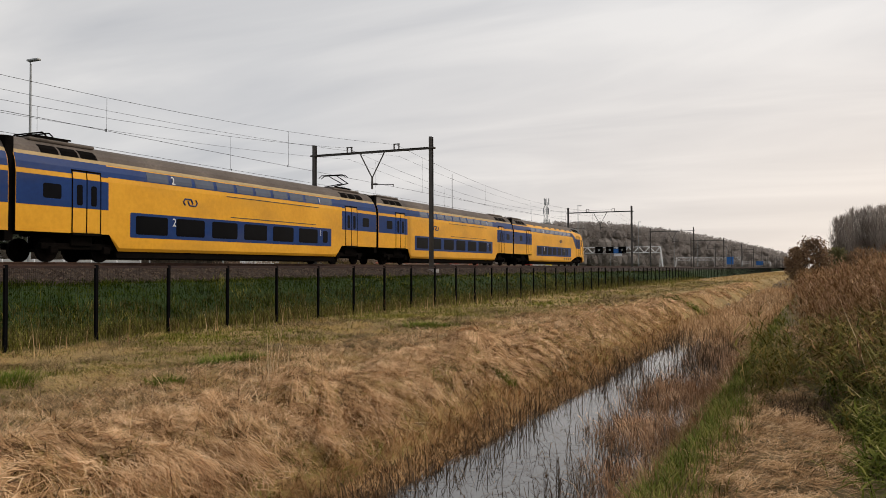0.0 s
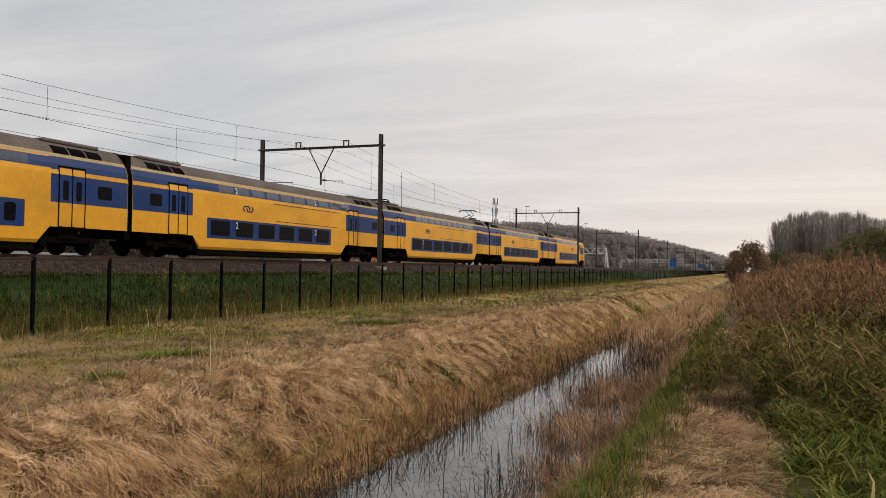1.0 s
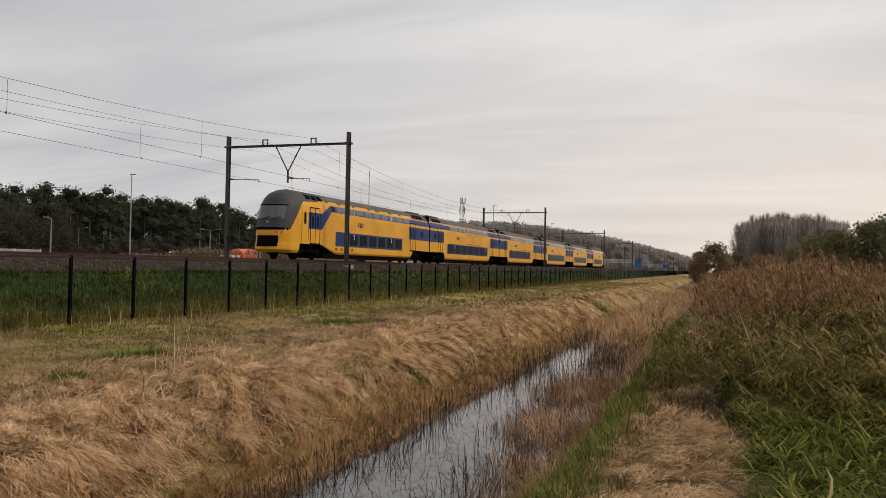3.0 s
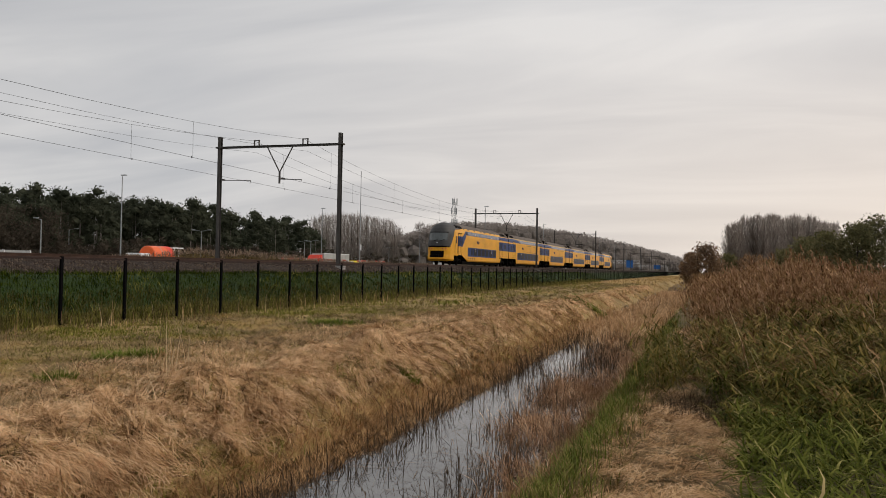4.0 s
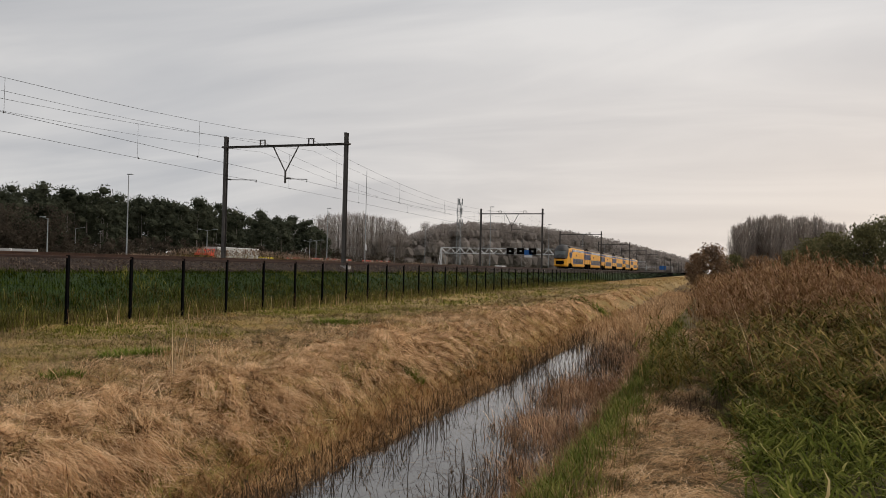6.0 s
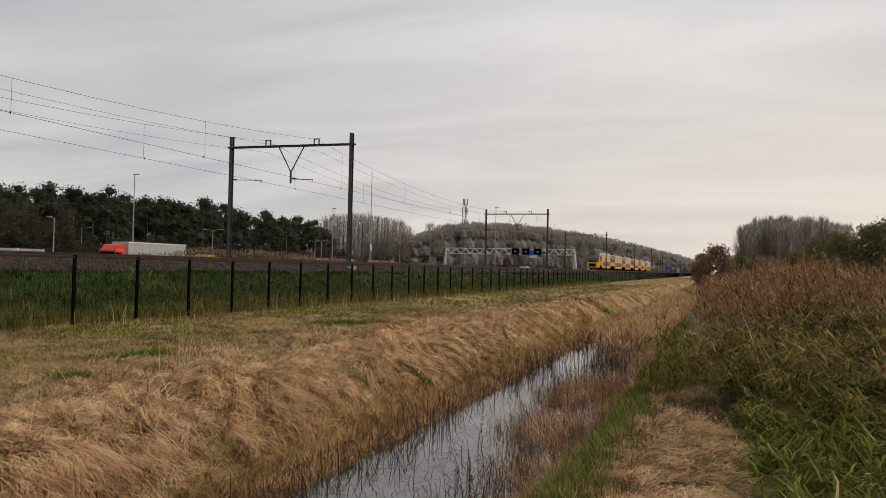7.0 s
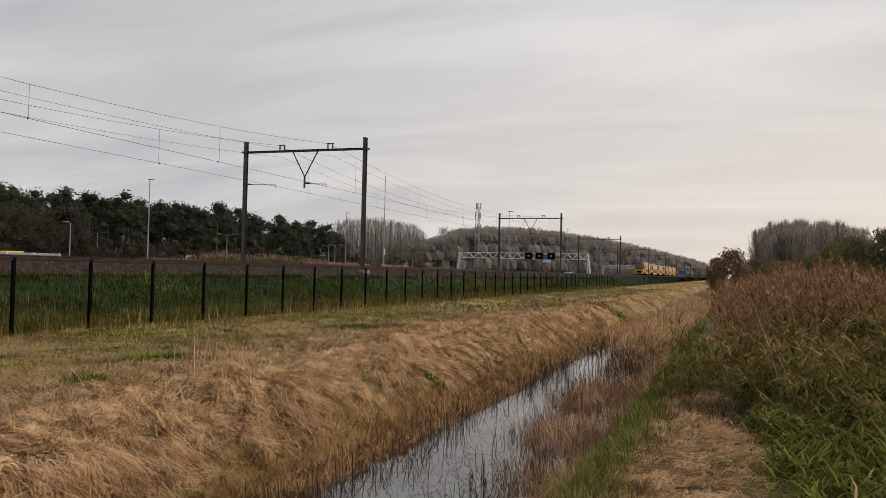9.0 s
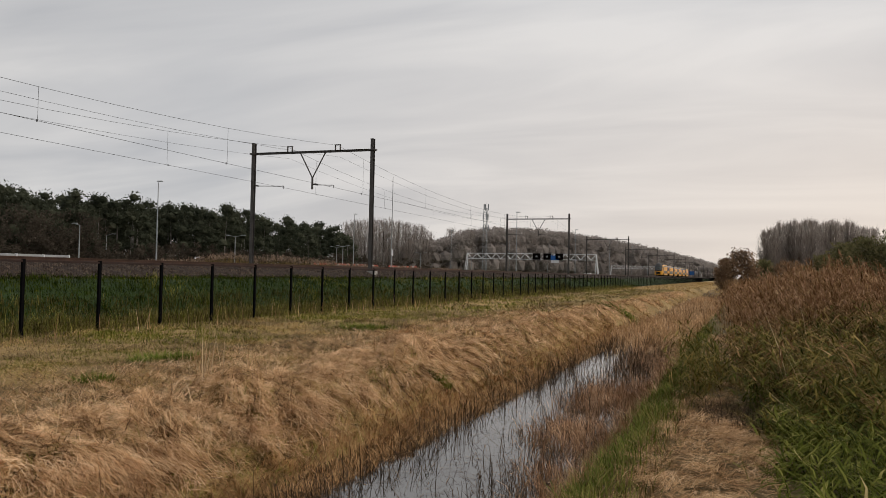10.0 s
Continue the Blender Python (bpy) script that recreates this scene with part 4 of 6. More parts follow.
def build_lamps():
    for k in range(8):
        lamp_post(-45.6, 36.6 + 67.5 * k, 15, 1 if k != 1 else 0, "tall motorway lamps", -.1)
    for k in range(7):
        lamp_post(-85.5, 104 + 69 * k, 14.9, 1, "tall motorway lamps", -.1)
    lamp_post(-96, 99, 8, 1, "side road lamps", -1.4)
    lamp_post(-121, 132, 8, 1, "side road lamps", 1.4)
    lamp_post(-93, 136, 8, 2, "side road lamps", 1.4)
    for x, y in ((-97, 190), (-103, 198), (-99, 250), (-104, 320)):
        lamp_post(x, y, 8, 2, "side road lamps", 1.2)
    # flag on a short pole
    f = thing("flag_pole", (-44.5, 101.5, 0), "short pole with a small white flag", "flag pole")
    part("pole", rodm((0, 0, 0), (0, 0, 4.9), .05, .04), M_GALV, f)
    bm = bmesh.new()
    for k in range(6):
        y = .05 + k * .12
        a = [bm.verts.new((.05 * math.sin(k * 1.3), y, 4.0 - k * .03)), bm.verts.new((.05 * math.sin(k * 1.3), y, 4.85 - k * .05))]
        if k:
            bm.faces.new((prev[0], a[0], a[1], prev[1]))
        prev = a
    r = bmesh.ops.solidify(bm, geom=list(bm.faces), thickness=.01)
    part("flag", bm, M_WHITE, f)


def build_sign_gantry(y, xl, xr, z0, z1, boards, simple=False):
    g = thing("sign_gantry", (0, y, 0), "white lattice sign gantry spanning the motorway", "sign gantry", "sign gantries")
    bm = bmesh.new()
    n = 26
    for z in (z0, z1):
        for d in (-.5, .5):
            rod(bm, (xl, d, z), (xr, d, z), .11, n=6)
    for k in range(n):
        a, b = xl + (xr - xl) * k / n, xl + (xr - xl) * (k + 1) / n
        za, zb = (z0, z1) if k % 2 else (z1, z0)
        for d in (-.5, .5):
            rod(bm, (a, d, za), (b, d, zb), .07, n=5)
    part("truss", bm, M_WHITE, g)
    for x, s in ((xl, -1), (xr, 1)):
        bm = bmesh.new()
        for d in (-.9, .9):
            rod(bm, (x + s * .9, d, 0), (x, d * .55, z1), .14, n=6)
        rod(bm, (x + s * .45, -.7, z1 * .5), (x + s * .45, .7, z1 * .5), .07, n=5)
        rod(bm, (x - s * .3, 0, 0), (x, 0, z1), .1, n=6)
        part("leg", bm, M_WHITE, g)
    for x, w, h, zc, mat, nm in boards:
        b = part(nm, boxm(x - w / 2, x + w / 2, -.8, -.62, zc - h / 2, zc + h / 2, bevel=.03), mat, g)
        if mat is M_BLACK:
            part("display_symbol", boxm(x - .3, x + .3, -.815, -.805, zc - .25, zc + .25), M_GALV, b)


def build_tower():
    t = thing("radio_mast", (-85, 277, 0), "slim galvanised lattice radio mast with antenna panels", "radio mast")
    bm = bmesh.new()
    H = 27.0
    cs = [(-.85, -.6), (.85, -.6), (0, .9)]
    for x, y in cs:
        rod(bm, (x, y, -.2), (x * .8, y * .8, H - 2), .09, .07, n=6)
    n = 16
    for k in range(n):
        z0, z1 = k * (H - 2) / n, (k + 1) * (H - 2) / n
        for i in range(3):
            a, b = cs[i], cs[(i + 1) % 3]
            f0, f1 = 1 - .2 * z0 / H, 1 - .2 * z1 / H
            rod(bm, (a[0] * f0, a[1] * f0, z0), (b[0] * f1, b[1] * f1, z1), .045, n=4)
            rod(bm, (a[0] * f1, a[1] * f1, z1), (b[0] * f1, b[1] * f1, z1), .04, n=4)
    part("lattice", bm, M_GALV, t)
    for k, (z, r) in enumerate(((H - 1.6, .9), (H - 5.0, 1.0), (H - 9.0, 1.05))):
        for i in range(3):
            a = i * 2.1 + k
            x, y = r * math.cos(a), r * math.sin(a)
            part("antenna_panel", boxm(x - .17, x + .17, y - .1, y + .1, z - 1.1, z + 1.1, bevel=.03), M_GALV, t)
    part("spike", rodm((0, 0, H - 2.2), (0, 0, H), .05), M_GALV, t)


# ---- vehicles on the motorway ----


def wheels(v, xs, ys, r=.5):
    for y in ys:
        for x in xs:
            part("wheel", rodm((x - .14, y, r), (x + .14, y, r), r, n=16), M_BLACK, v)


def lorry():
    """Front at y = 0, driving towards -y."""
    v = thing("articulated_lorry", (-70, 200, .1), "lorry with red cab and pale grey box trailer", "lorry")
    bm = boxm(-1.24, 1.24, .8, 2.5, .9, 3.05, bevel=.16)
    cab = part("cab", bm, M_RED, v)
    part("windscreen", boxm(-1.1, 1.1, .76, .9, 1.9, 2.75, bevel=.03), M_GLASS, cab)
    part("side_window", boxm(1.2, 1.26, 1.0, 1.9, 1.95, 2.65, bevel=.02), M_GLASS, cab)
    bm = bmesh.new()
    vs = [bm.verts.new((x, y, z)) for x in (-1.15, 1.15) for y, z in ((1.0, 3.0), (2.5, 3.0), (2.5, 3.7), (1.5, 3.6))]
    for q in ((0, 1, 2, 3), (7, 6, 5, 4), (0, 3, 7, 4), (3, 2, 6, 7), (2, 1, 5, 6), (1, 0, 4, 5)):
        bm.faces.new([vs[k] for k in q])
    part("roof_spoiler", bm, M_RED, cab)
    part("mirror", boxm(1.3, 1.45, .85, 1.0, 1.9, 2.7, bevel=.03), M_BLACK, cab)
    part("chassis", boxm(-.9, .9, .4, 6.2, .55, .95, bevel=.03), M_BLACK, v)
    tr = part("trailer", boxm(-1.27, 1.27, 3.0, 14.5, 1.1, 4.0, bevel=.04), M_TRAILER, v, "pale grey curtain-sided trailer")
    part("roof_edge", boxm(1.265, 1.29, 3.0, 14.5, 3.9, 4.02), M_WHITE, tr)
    part("side_skirt", boxm(1.1, 1.25, 6.5, 11.5, .5, 1.05, bevel=.02), M_TRAILER, tr)
    for k in range(7):
        part("strap", boxm(1.272, 1.282, 4.2 + k * 1.4, 4.25 + k * 1.4, 1.15, 3.85), M_GALV, tr)
    wheels(v, (-1.05, 1.05), (1.3, 4.8, 10.6, 11.9, 13.2))
    return v


def tank_lorry():
    v = thing("tank_lorry", (-70, 200, .1), "low white lorry carrying a large orange-red drum", "lorry")
    bm = rodm((0, 2.6, 2.55), (0, 6.9, 2.55), 1.32, n=28)
    es = [e for e in bm.edges if abs(e.verts[0].co.y - e.verts[1].co.y) < .01]
    bmesh.ops.bevel(bm, geom=es, offset=.18, segments=3, affect='EDGES', profile=.5)
    d = part("drum", bm, M_ORANGE, v)
    part("dark_drum_end", rodm((0, 5.5, 2.55), (0, 6.6, 2.55), 1.335, n=28), M_RED, d)
    part("pale_stripe", rodm((0, 4.2, 2.55), (0, 4.3, 2.55), 1.335, n=28), M_TRAILER, d)
    cab = part("cab", boxm(-1.2, 1.2, 0, 1.9, .8, 2.85, bevel=.14), M_WHITE, v)
    part("windscreen", boxm(-1.05, 1.05, -.03, .12, 1.75, 2.6, bevel=.03), M_GLASS, cab)
    part("side_window", boxm(1.17, 1.22, .4, 1.3, 1.8, 2.55, bevel=.02), M_GLASS, cab)
    part("chassis", boxm(-1.2, 1.2, .6, 9.0, .7, 1.1, bevel=.04), M_BLACK, v)
    bm = bmesh.new()
    for x in (-.9, .9):
        rod(bm, (x, 8.2, 1.1), (x, 8.2, 3.6), .09)
        rod(bm, (x, 6.8, 2.6), (x, 7.3, 3.6), .07)
    box(bm, -1.1, 1.1, 6.7, 9.0, 3.6, 3.78)
    part("rear_frame", bm, M_WHITE, v, "white rear loading frame")
    wheels(v, (-1.05, 1.05), (1.2, 4.9, 6.4, 7.7))
    return v


def van(color, label, L=5.6, h=2.5, z_hood=1.3):
    v = thing("delivery_van", (-52, 200, .1), label, "van")
    bm = bmesh.new()
    prof = [(0, .4), (0, z_hood - .15), (.9, z_hood), (1.7, h - .1), (2.2, h), (L, h), (L, .4)]
    a = [bm.verts.new((-.95, y, z)) for y, z in prof]
    b = [bm.verts.new((.95, y, z)) for y, z in prof]
    bm.faces.new(a)
    bm.faces.new(b[::-1])
    for k in range(len(prof)):
        j = (k + 1) % len(prof)
        bm.faces.new((a[k], b[k], b[j], a[j]))
    bmesh.ops.recalc_face_normals(bm, faces=bm.faces)
    bmesh.ops.bevel(bm, geom=list(bm.edges), offset=.06, segments=2, affect='EDGES', profile=.5)
    part("body", bm, color, v)
    for s in (1, -1):
        part("side_window", boxm(s * .96 - .01, s * .96 + .01, 1.5, 2.5, z_hood + .15, h - .25), M_GLASS, v)
    wheels(v, (-.85, .85), (.95, L - 1.1), .34)
    return v


def low_loader():
    """Front at y = 0: a low grey load bed with a yellow machine cabin behind."""
    v = thing("low_loader", (-70, 200, .1), "low grey flatbed lorry carrying a yellow machine", "lorry")
    part("chassis", boxm(-1.2, 1.2, .2, 4.9, .6, 1.0, bevel=.04), M_BLACK, v)
    part("load", boxm(-1.15, 1.15, 0, 1.6, 1.0, 2.62, bevel=.06), M_TRAILER, v, "pale grey load")
    bm = boxm(-1.1, 1.1, 1.7, 4.6, 1.0, 2.5, bevel=.08)
    box(bm, -.9, .9, 2.1, 4.2, 2.5, 2.8, bevel=.05)
    m = part("machine", bm, M_SAFETY, v, "bright yellow machine body")
    part("machine_window", boxm(1.09, 1.12, 2.5, 3.3, 1.85, 2.35, bevel=.01), M_GLASS, m)
    wheels(v, (-1.05, 1.05), (.8, 2.0, 3.6), .42)
    return v


def tree_points(h, n, crown0, rmax, shape, per=40, soft=.17):
    """Leaf-clump centres of a crown of height h, starting at crown0, in uneven clusters."""
    k = max(6, n // per)
    u = RNG.uniform(0, 1, k)
    z = crown0 + (h - crown0) * u
    r = rmax * np.sin(np.pi * np.clip(u * .85 + .12, 0, 1)) ** shape
    a = RNG.uniform(0, 2 * np.pi, k)
    q = np.sqrt(RNG.uniform(.05, 1, k)) * r
    c = np.stack([q * np.cos(a), q * np.sin(a), z], 1)
    pick = RNG.integers(0, k, n)
    return c[pick] + np.clip(RNG.normal(0, 1, (n, 3)), -1.5, 1.5) * rmax * soft * [1, 1, .75]


def puff_points(h, n, crown0, rmax, puffs, flat=.8):
    """Leaf spots of a dense crown made of rounded puffs, thick at their skins."""
    u = RNG.uniform(0, 1, puffs)
    z = crown0 + (h - crown0) * (u * .97 + .02)
    r = rmax * np.interp(u, [0, .3, .7, 1], [.75, 1.0, .8, .25])
    a = RNG.uniform(0, 2 * np.pi, puffs)
    q = np.sqrt(RNG.uniform(0, 1, puffs)) * r
    c = np.stack([q * np.cos(a), q * np.sin(a), z], 1)
    size = RNG.uniform(.26, .46, puffs) * rmax
    pick = RNG.integers(0, puffs, n)
    d = RNG.normal(0, 1, (n, 3))
    d /= np.linalg.norm(d, axis=1)[:, None]
    leaves = c[pick] + d * (size[pick] * RNG.uniform(.6, 1.12, n))[:, None] * [1, 1, flat]
    return leaves, c, size


def cores(c, size, flat=1.0):
    """Uneven rounded cores of foliage: one lumpy ball of 20 faces at each centre."""
    k, m = len(c), len(BALL_V)
    v = BALL_V[None] * (size[:, None] * RNG.uniform(.78, 1.08, (k, m)))[:, :, None] * [1, 1, flat] + c[:, None]
    f = BALL_F[None] + (np.arange(k) * m)[:, None, None]
    return v.reshape(-1, 3), f.reshape(-1, 3)


def unit_ball():
    bm = bmesh.new()
    bmesh.ops.create_icosphere(bm, subdivisions=1, radius=1.0)
    v = np.array([q.co[:] for q in bm.verts])
    f = np.array([[q.index for q in t.verts] for t in bm.faces])
    bm.free()
    return v, f


BALL_V, BALL_F = unit_ball()


def leaf_tris(p, size):
    n = len(p)
    d = np.clip(RNG.normal(0, 1, (n, 3, 3)), -1.3, 1.3)
    s = RNG.uniform(.5, 1.2, n)[:, None, None] * size
    return (p[:, None] + d * s * .6).reshape(-1, 3), np.arange(n * 3).reshape(-1, 3)


def merge(parts):
    vs, fs, o = [], [], 0
    for v, f in parts:
        vs.append(v)
        fs.append(f + o)
        o += len(v)
    return np.concatenate(vs), np.concatenate(fs)


def trunk_bm(h, r, limbs, spread, up):
    bm = bmesh.new()
    lean = Vector((random.uniform(-.03, .03) * h, random.uniform(-.03, .03) * h, h))
    rod(bm, (0, 0, -.3), lean * .5, r, r * .65, n=8)
    rod(bm, lean * .5, lean * .96, r * .65, r * .12, n=6)
    for k in range(limbs):
        u = random.uniform(.18, .85)
        a = random.uniform(0, 6.28)
        b = lean * u
        L = spread * (1.1 - u * .6)
        e = b + Vector((math.cos(a) * L, math.sin(a) * L, L * up))
        rod(bm, b, e, r * .32 * (1.1 - u), r * .05, n=5)
    return bm


def foliage_tree(name, x, y, h, r, crown0, mat, label, cat, group, n=900, leaf=.4, z=0):
    t = thing(name, (x, y, z), label, cat, group)
    part("trunk", trunk_bm(h * .92, .015 * h + .05, 14, r * .9, .5), M_BARK, t)
    v, f = leaf_tris(tree_points(h, n, crown0, r, .7), leaf)
    c = mesh_np("crown", v, f, mat)
    c.parent = t
    return t


def twig_crown(h, r, n, w, base=.08):
    """Upright bare twigs of a poplar, fanning from the trunk in an oval crown."""
    u = RNG.uniform(base, .92, n)
    a = RNG.uniform(0, 2 * np.pi, n)
    q = r * np.sin(np.pi * np.clip(u, 0, 1)) ** .6 * RNG.uniform(.1, 1.0, n)
    b = np.stack([q * np.cos(a) * .6, q * np.sin(a) * .6, u * h], 1)
    L = RNG.uniform(.12, .3, n) * h * (1.05 - u * .75)
    return blade_arrays(b, L, a + RNG.normal(0, .5, n), RNG.uniform(.15, .6, n), RNG.uniform(.5, 1.2, n) * w, -.15)


def poplar(x, y, h, r, group, mat, n=420, w=.07, z=0, label="bare grey-brown poplar with upright twigs"):
    t = thing("poplar", (x, y, z), label, "tree", group)
    part("trunk", trunk_bm(h * .95, .012 * h + .05, 20, r, 1.6), M_BARK, t)
    v, f = twig_crown(h, r, n, w)
    c = mesh_np("crown", v, f, mat)
    c.parent = t
    return t


def build_trees():
    # pine belt behind the motorway: far woodland, joined
    lv, tv = [], []
    for k in range(130):
        u = k / 129
        az = radians(52 - 25.2 * u + RNG.normal(0, .25))
        dx = RNG.uniform(0, 26)
        X = -(126 + dx)
        Y = -X / math.tan(az)
        dist = math.hypot(X, Y)
        el = np.interp(math.degrees(az), [27, 29, 33, 36.5, 40, 43.3, 46, 52], [2.8, 3.55, 3.75, 4.0, 4.6, 4.25, 4.6, 5.0])
        h = math.tan(radians(el)) * math.hypot(126, 126 / math.tan(az)) + 1.75 - 0.02 * dx + RNG.normal(0, .6)
        p, c, size = puff_points(h, 1650, h * RNG.uniform(.18, .36), RNG.uniform(4.0, 5.6), 17)
        lv.append(leaf_tris(p + [X, Y, 0], .44))
        lv.append(cores(c + [X, Y, 0], size * .62, .8))
        tv.append(blade_arrays(np.array([[X, Y, -.2]]), h * .9, RNG.uniform(0, 6, 1), .02, .5, .03))
    # brown shrubs along the wood's edge
    sv = []
    for k in range(170):
        az = radians(53 - 33 * k / 169)
        X = -RNG.uniform(116, 126)
        h = RNG.uniform(3.0, 7.5)
        p = tree_points(h, 420, .2, RNG.uniform(2.0, 3.6), .3) + [X, -X / math.tan(az), 0]
        sv.append(leaf_tris(p, .50))
    # bare brown trees standing before the pines
    for k in range(8):
        az = radians(43.4 + .65 * k)
        h = RNG.uniform(9.5, 12.0)
        p = tree_points(h, 1100, 1.0, RNG.uniform(3.0, 4.2), .5, 50, .2) + [-119, 119 / math.tan(az), 0]
        sv.append(leaf_tris(p, .36))
    uv = merge(sv)
    v, f = merge(lv)
    tagged(mesh_np("pine_wood", v, f, M_PINE), "dark green pine wood crowns behind the motorway", "woodland", kind="stuff")
    v, f = merge(tv)
    tagged(mesh_np("pine_trunks", v, f, M_TWIGFAR), "trunks of a pine wood, paled for haze", "woodland", kind="stuff")
    tagged(mesh_np("brushwood", *uv, M_BRUSH), "dull brown brushwood along the wood's edge", "brushwood", kind="stuff")
    # bare poplars
    for k in range(26):
        az = radians(26.9 - 6.0 * k / 25 + RNG.normal(0, .06))
        d = RNG.uniform(330, 395)
        el = np.interp(math.degrees(az), [20.6, 21.5, 23.5, 25.5, 27.2], [2.9, 3.6, 3.95, 3.95, 3.5])
        h = d * math.tan(radians(el)) + 1.75
        poplar(-d * math.sin(az), d * math.cos(az), h * RNG.uniform(.93, 1.0), 4.2, "bare poplars by the motorway", M_TWIGHAZE, 560, .12)
    for k in range(10):
        az = radians(19.6 - 2.3 * k / 9)
        d = RNG.uniform(380, 420)
        poplar(-d * math.sin(az), d * math.cos(az), (d * .058 + 1.75) * RNG.uniform(.93, 1.0), 4.2, "bare poplars by the motorway", M_TWIGHAZE, 560, .13)
    # bare wood running into the distance
    bv = []
    for k in range(300):
        az = 22.5 - 20.7 * (k / 299) + RNG.normal(0, .15)
        el = np.interp(az, [1.5, 3.5, 6.2, 9.3, 13.2, 17.2, 19, 20.4, 22.5], [0.75, 1.28, 1.95, 2.55, 3.05, 3.1, 2.6, 2.1, 2.1])
        X0 = np.interp(az, [1.5, 3.5, 9, 18, 23], [-48, -72, -90, -118, -135])
        a = radians(az)
        d = min(-X0 / math.sin(a), 1500) * RNG.uniform(1.0, 1.12)
        h = d * math.tan(radians(el)) + 1.75
        at = [-d * math.sin(a), d * math.cos(a), 0]
        p = tree_points(h, 900, h * .04, d * .0125, .35, 60, .24) + at
        bv.append(leaf_tris(p, d * .0018))
        u = np.array([.25, .55, .8])
        c = np.stack([RNG.normal(0, d * .004, 3), RNG.normal(0, d * .004, 3), h * u], 1) + at
        bv.append(cores(c, d * np.array([.0085, .0085, .0055]), np.clip(h * .28 / (d * .012), .5, 1.2)))
    v, f = merge(bv)
    tagged(mesh_np("bare_wood", v, f, M_TWIGFAR), "grey-brown leafless wood, paled for haze, stretching into the distance", "woodland", kind="stuff")
    # far side of the ditch: rusty bush, poplar row, green shrubs
    foliage_tree("bush", .2, 122, 5.6, 2.6, .4, M_LEAFRUST, "rusty-leaved bush at the end of the field", "bush", "field bushes", 6000, .25)
    foliage_tree("bush", -2.0, 126, 4.4, 1.6, .3, M_LEAFRUST, "rusty-leaved bush at the end of the field", "bush", "field bushes", 4000, .25)
    foliage_tree("bush", 3.2, 128, 4.3, 2.4, .3, M_LEAFGREEN, "dark low bush at the end of the field", "bush", "field bushes", 4500, .25)
    foliage_tree("bush", 6.5, 126, 4.2, 2.6, .3, M_LEAFRUST, "rusty-leaved bush at the end of the field", "bush", "field bushes", 4500, .25)
    for k in range(22):
        az = radians(-1.5 - 6.4 * k / 21)
        d = RNG.uniform(205, 245)
        el = np.interp(k, [0, 2, 5, 16, 21], [3.2, 3.75, 3.9, 3.9, 3.5])
        h = d * math.tan(radians(el)) + 1.75
        poplar(-d * math.sin(az), d * math.cos(az), h * RNG.uniform(.95, 1.04), 2.6, "poplar row behind the reeds", M_TWIGHAZE, 1300, .075)
    for x, y, h, r in ((9.2, 70, 5.0, 1.9), (10.9, 68, 5.5, 2.0), (12.6, 70, 6.1, 2.3), (14.8, 69, 6.9, 2.8), (17.4, 70, 7.2, 3.0), (8.0, 74, 4.6, 1.8), (19.8, 68, 7.2, 3.0), (6.6, 76, 3.6, 1.6)):
        foliage_tree("shrub", x, y, h, r, .4, M_LEAFGREEN, "dull green leafy shrub behind the reed bed", "shrub", "green shrubs", 8000, .175)


build_motorway()
build_lamps()
build_sign_gantry(245, -81, -40.4, 6.4, 8.1, [(-58.5, 2.3, 1.9, 7.3, M_BLACK, "lane_display"), (-55.2, 2.3, 1.9, 7.3, M_BLACK, "lane_display"), (-51.5, 2.3, 1.9, 7.3, M_BLACK, "lane_display"), (-52.8, 2.6, 1.5, 6.9, M_SIGNBLUE, "road_sign"), (-52.8, 2.4, .9, 5.9, M_WHITE, "road_sign")])
build_sign_gantry(520, -76, -38, 6.6, 8.3, [(-44.5, 4.0, 4.6, 6.2, M_SIGNBLUE, "road_sign")])
build_sign_gantry(900, -76, -38, 6.6, 8.3, [(-48, 7, 4.0, 6.6, M_SIGNBLUE, "road_sign")])
build_tower()
build_trees()

V_LORRY, V_TANK = lorry(), tank_lorry()
V_FLAT = low_loader()
V_WHITE = van(M_WHITE, "white delivery van on the motorway")
V_RED = van(M_RED, "small red car on the motorway", 4.3, 1.5, .95)


def lane(x, pts, rz=0):
    return [(t, x, y, .1, rz) for t, y in pts]


VEHICLES = [
    (V_LORRY, lane(-70, [(0, 208.5), (4.5, 128.3), (5.5, 110.0), (6.8, 83.9), (7.5, 69.9), (7.7, 66.0), (10, 20)])),
    (V_TANK, lane(-70, [(0, 164.5), (3.8, 91.4), (4.5, 78.0), (4.9, 70.1), (5.5, 58.3), (10, -30.6)])),
    (V_FLAT, lane(-70, [(0, 226.4), (8.3, 73.7), (8.6, 68.2), (10, 42.5)])),
    (V_WHITE, lane(-50, [(0, 70), (4.5, 169), (5.5, 191), (10, 290)], 180)),
    (V_RED, lane(-70, [(0, 250), (4.5, 163), (10, 57)])),
]

# ---- growth: grass, straw and reeds ----


def scatter(n, x0, x1, y0, y1, power=1.0):
    """Random spots, denser towards y0 when power > 1."""
    x = RNG.uniform(x0, x1, n)
    y = y0 + (y1 - y0) * RNG.uniform(0, 1, n) ** power
    return x, y


def keep(mask, *arrays):
    return [a[mask] for a in arrays]


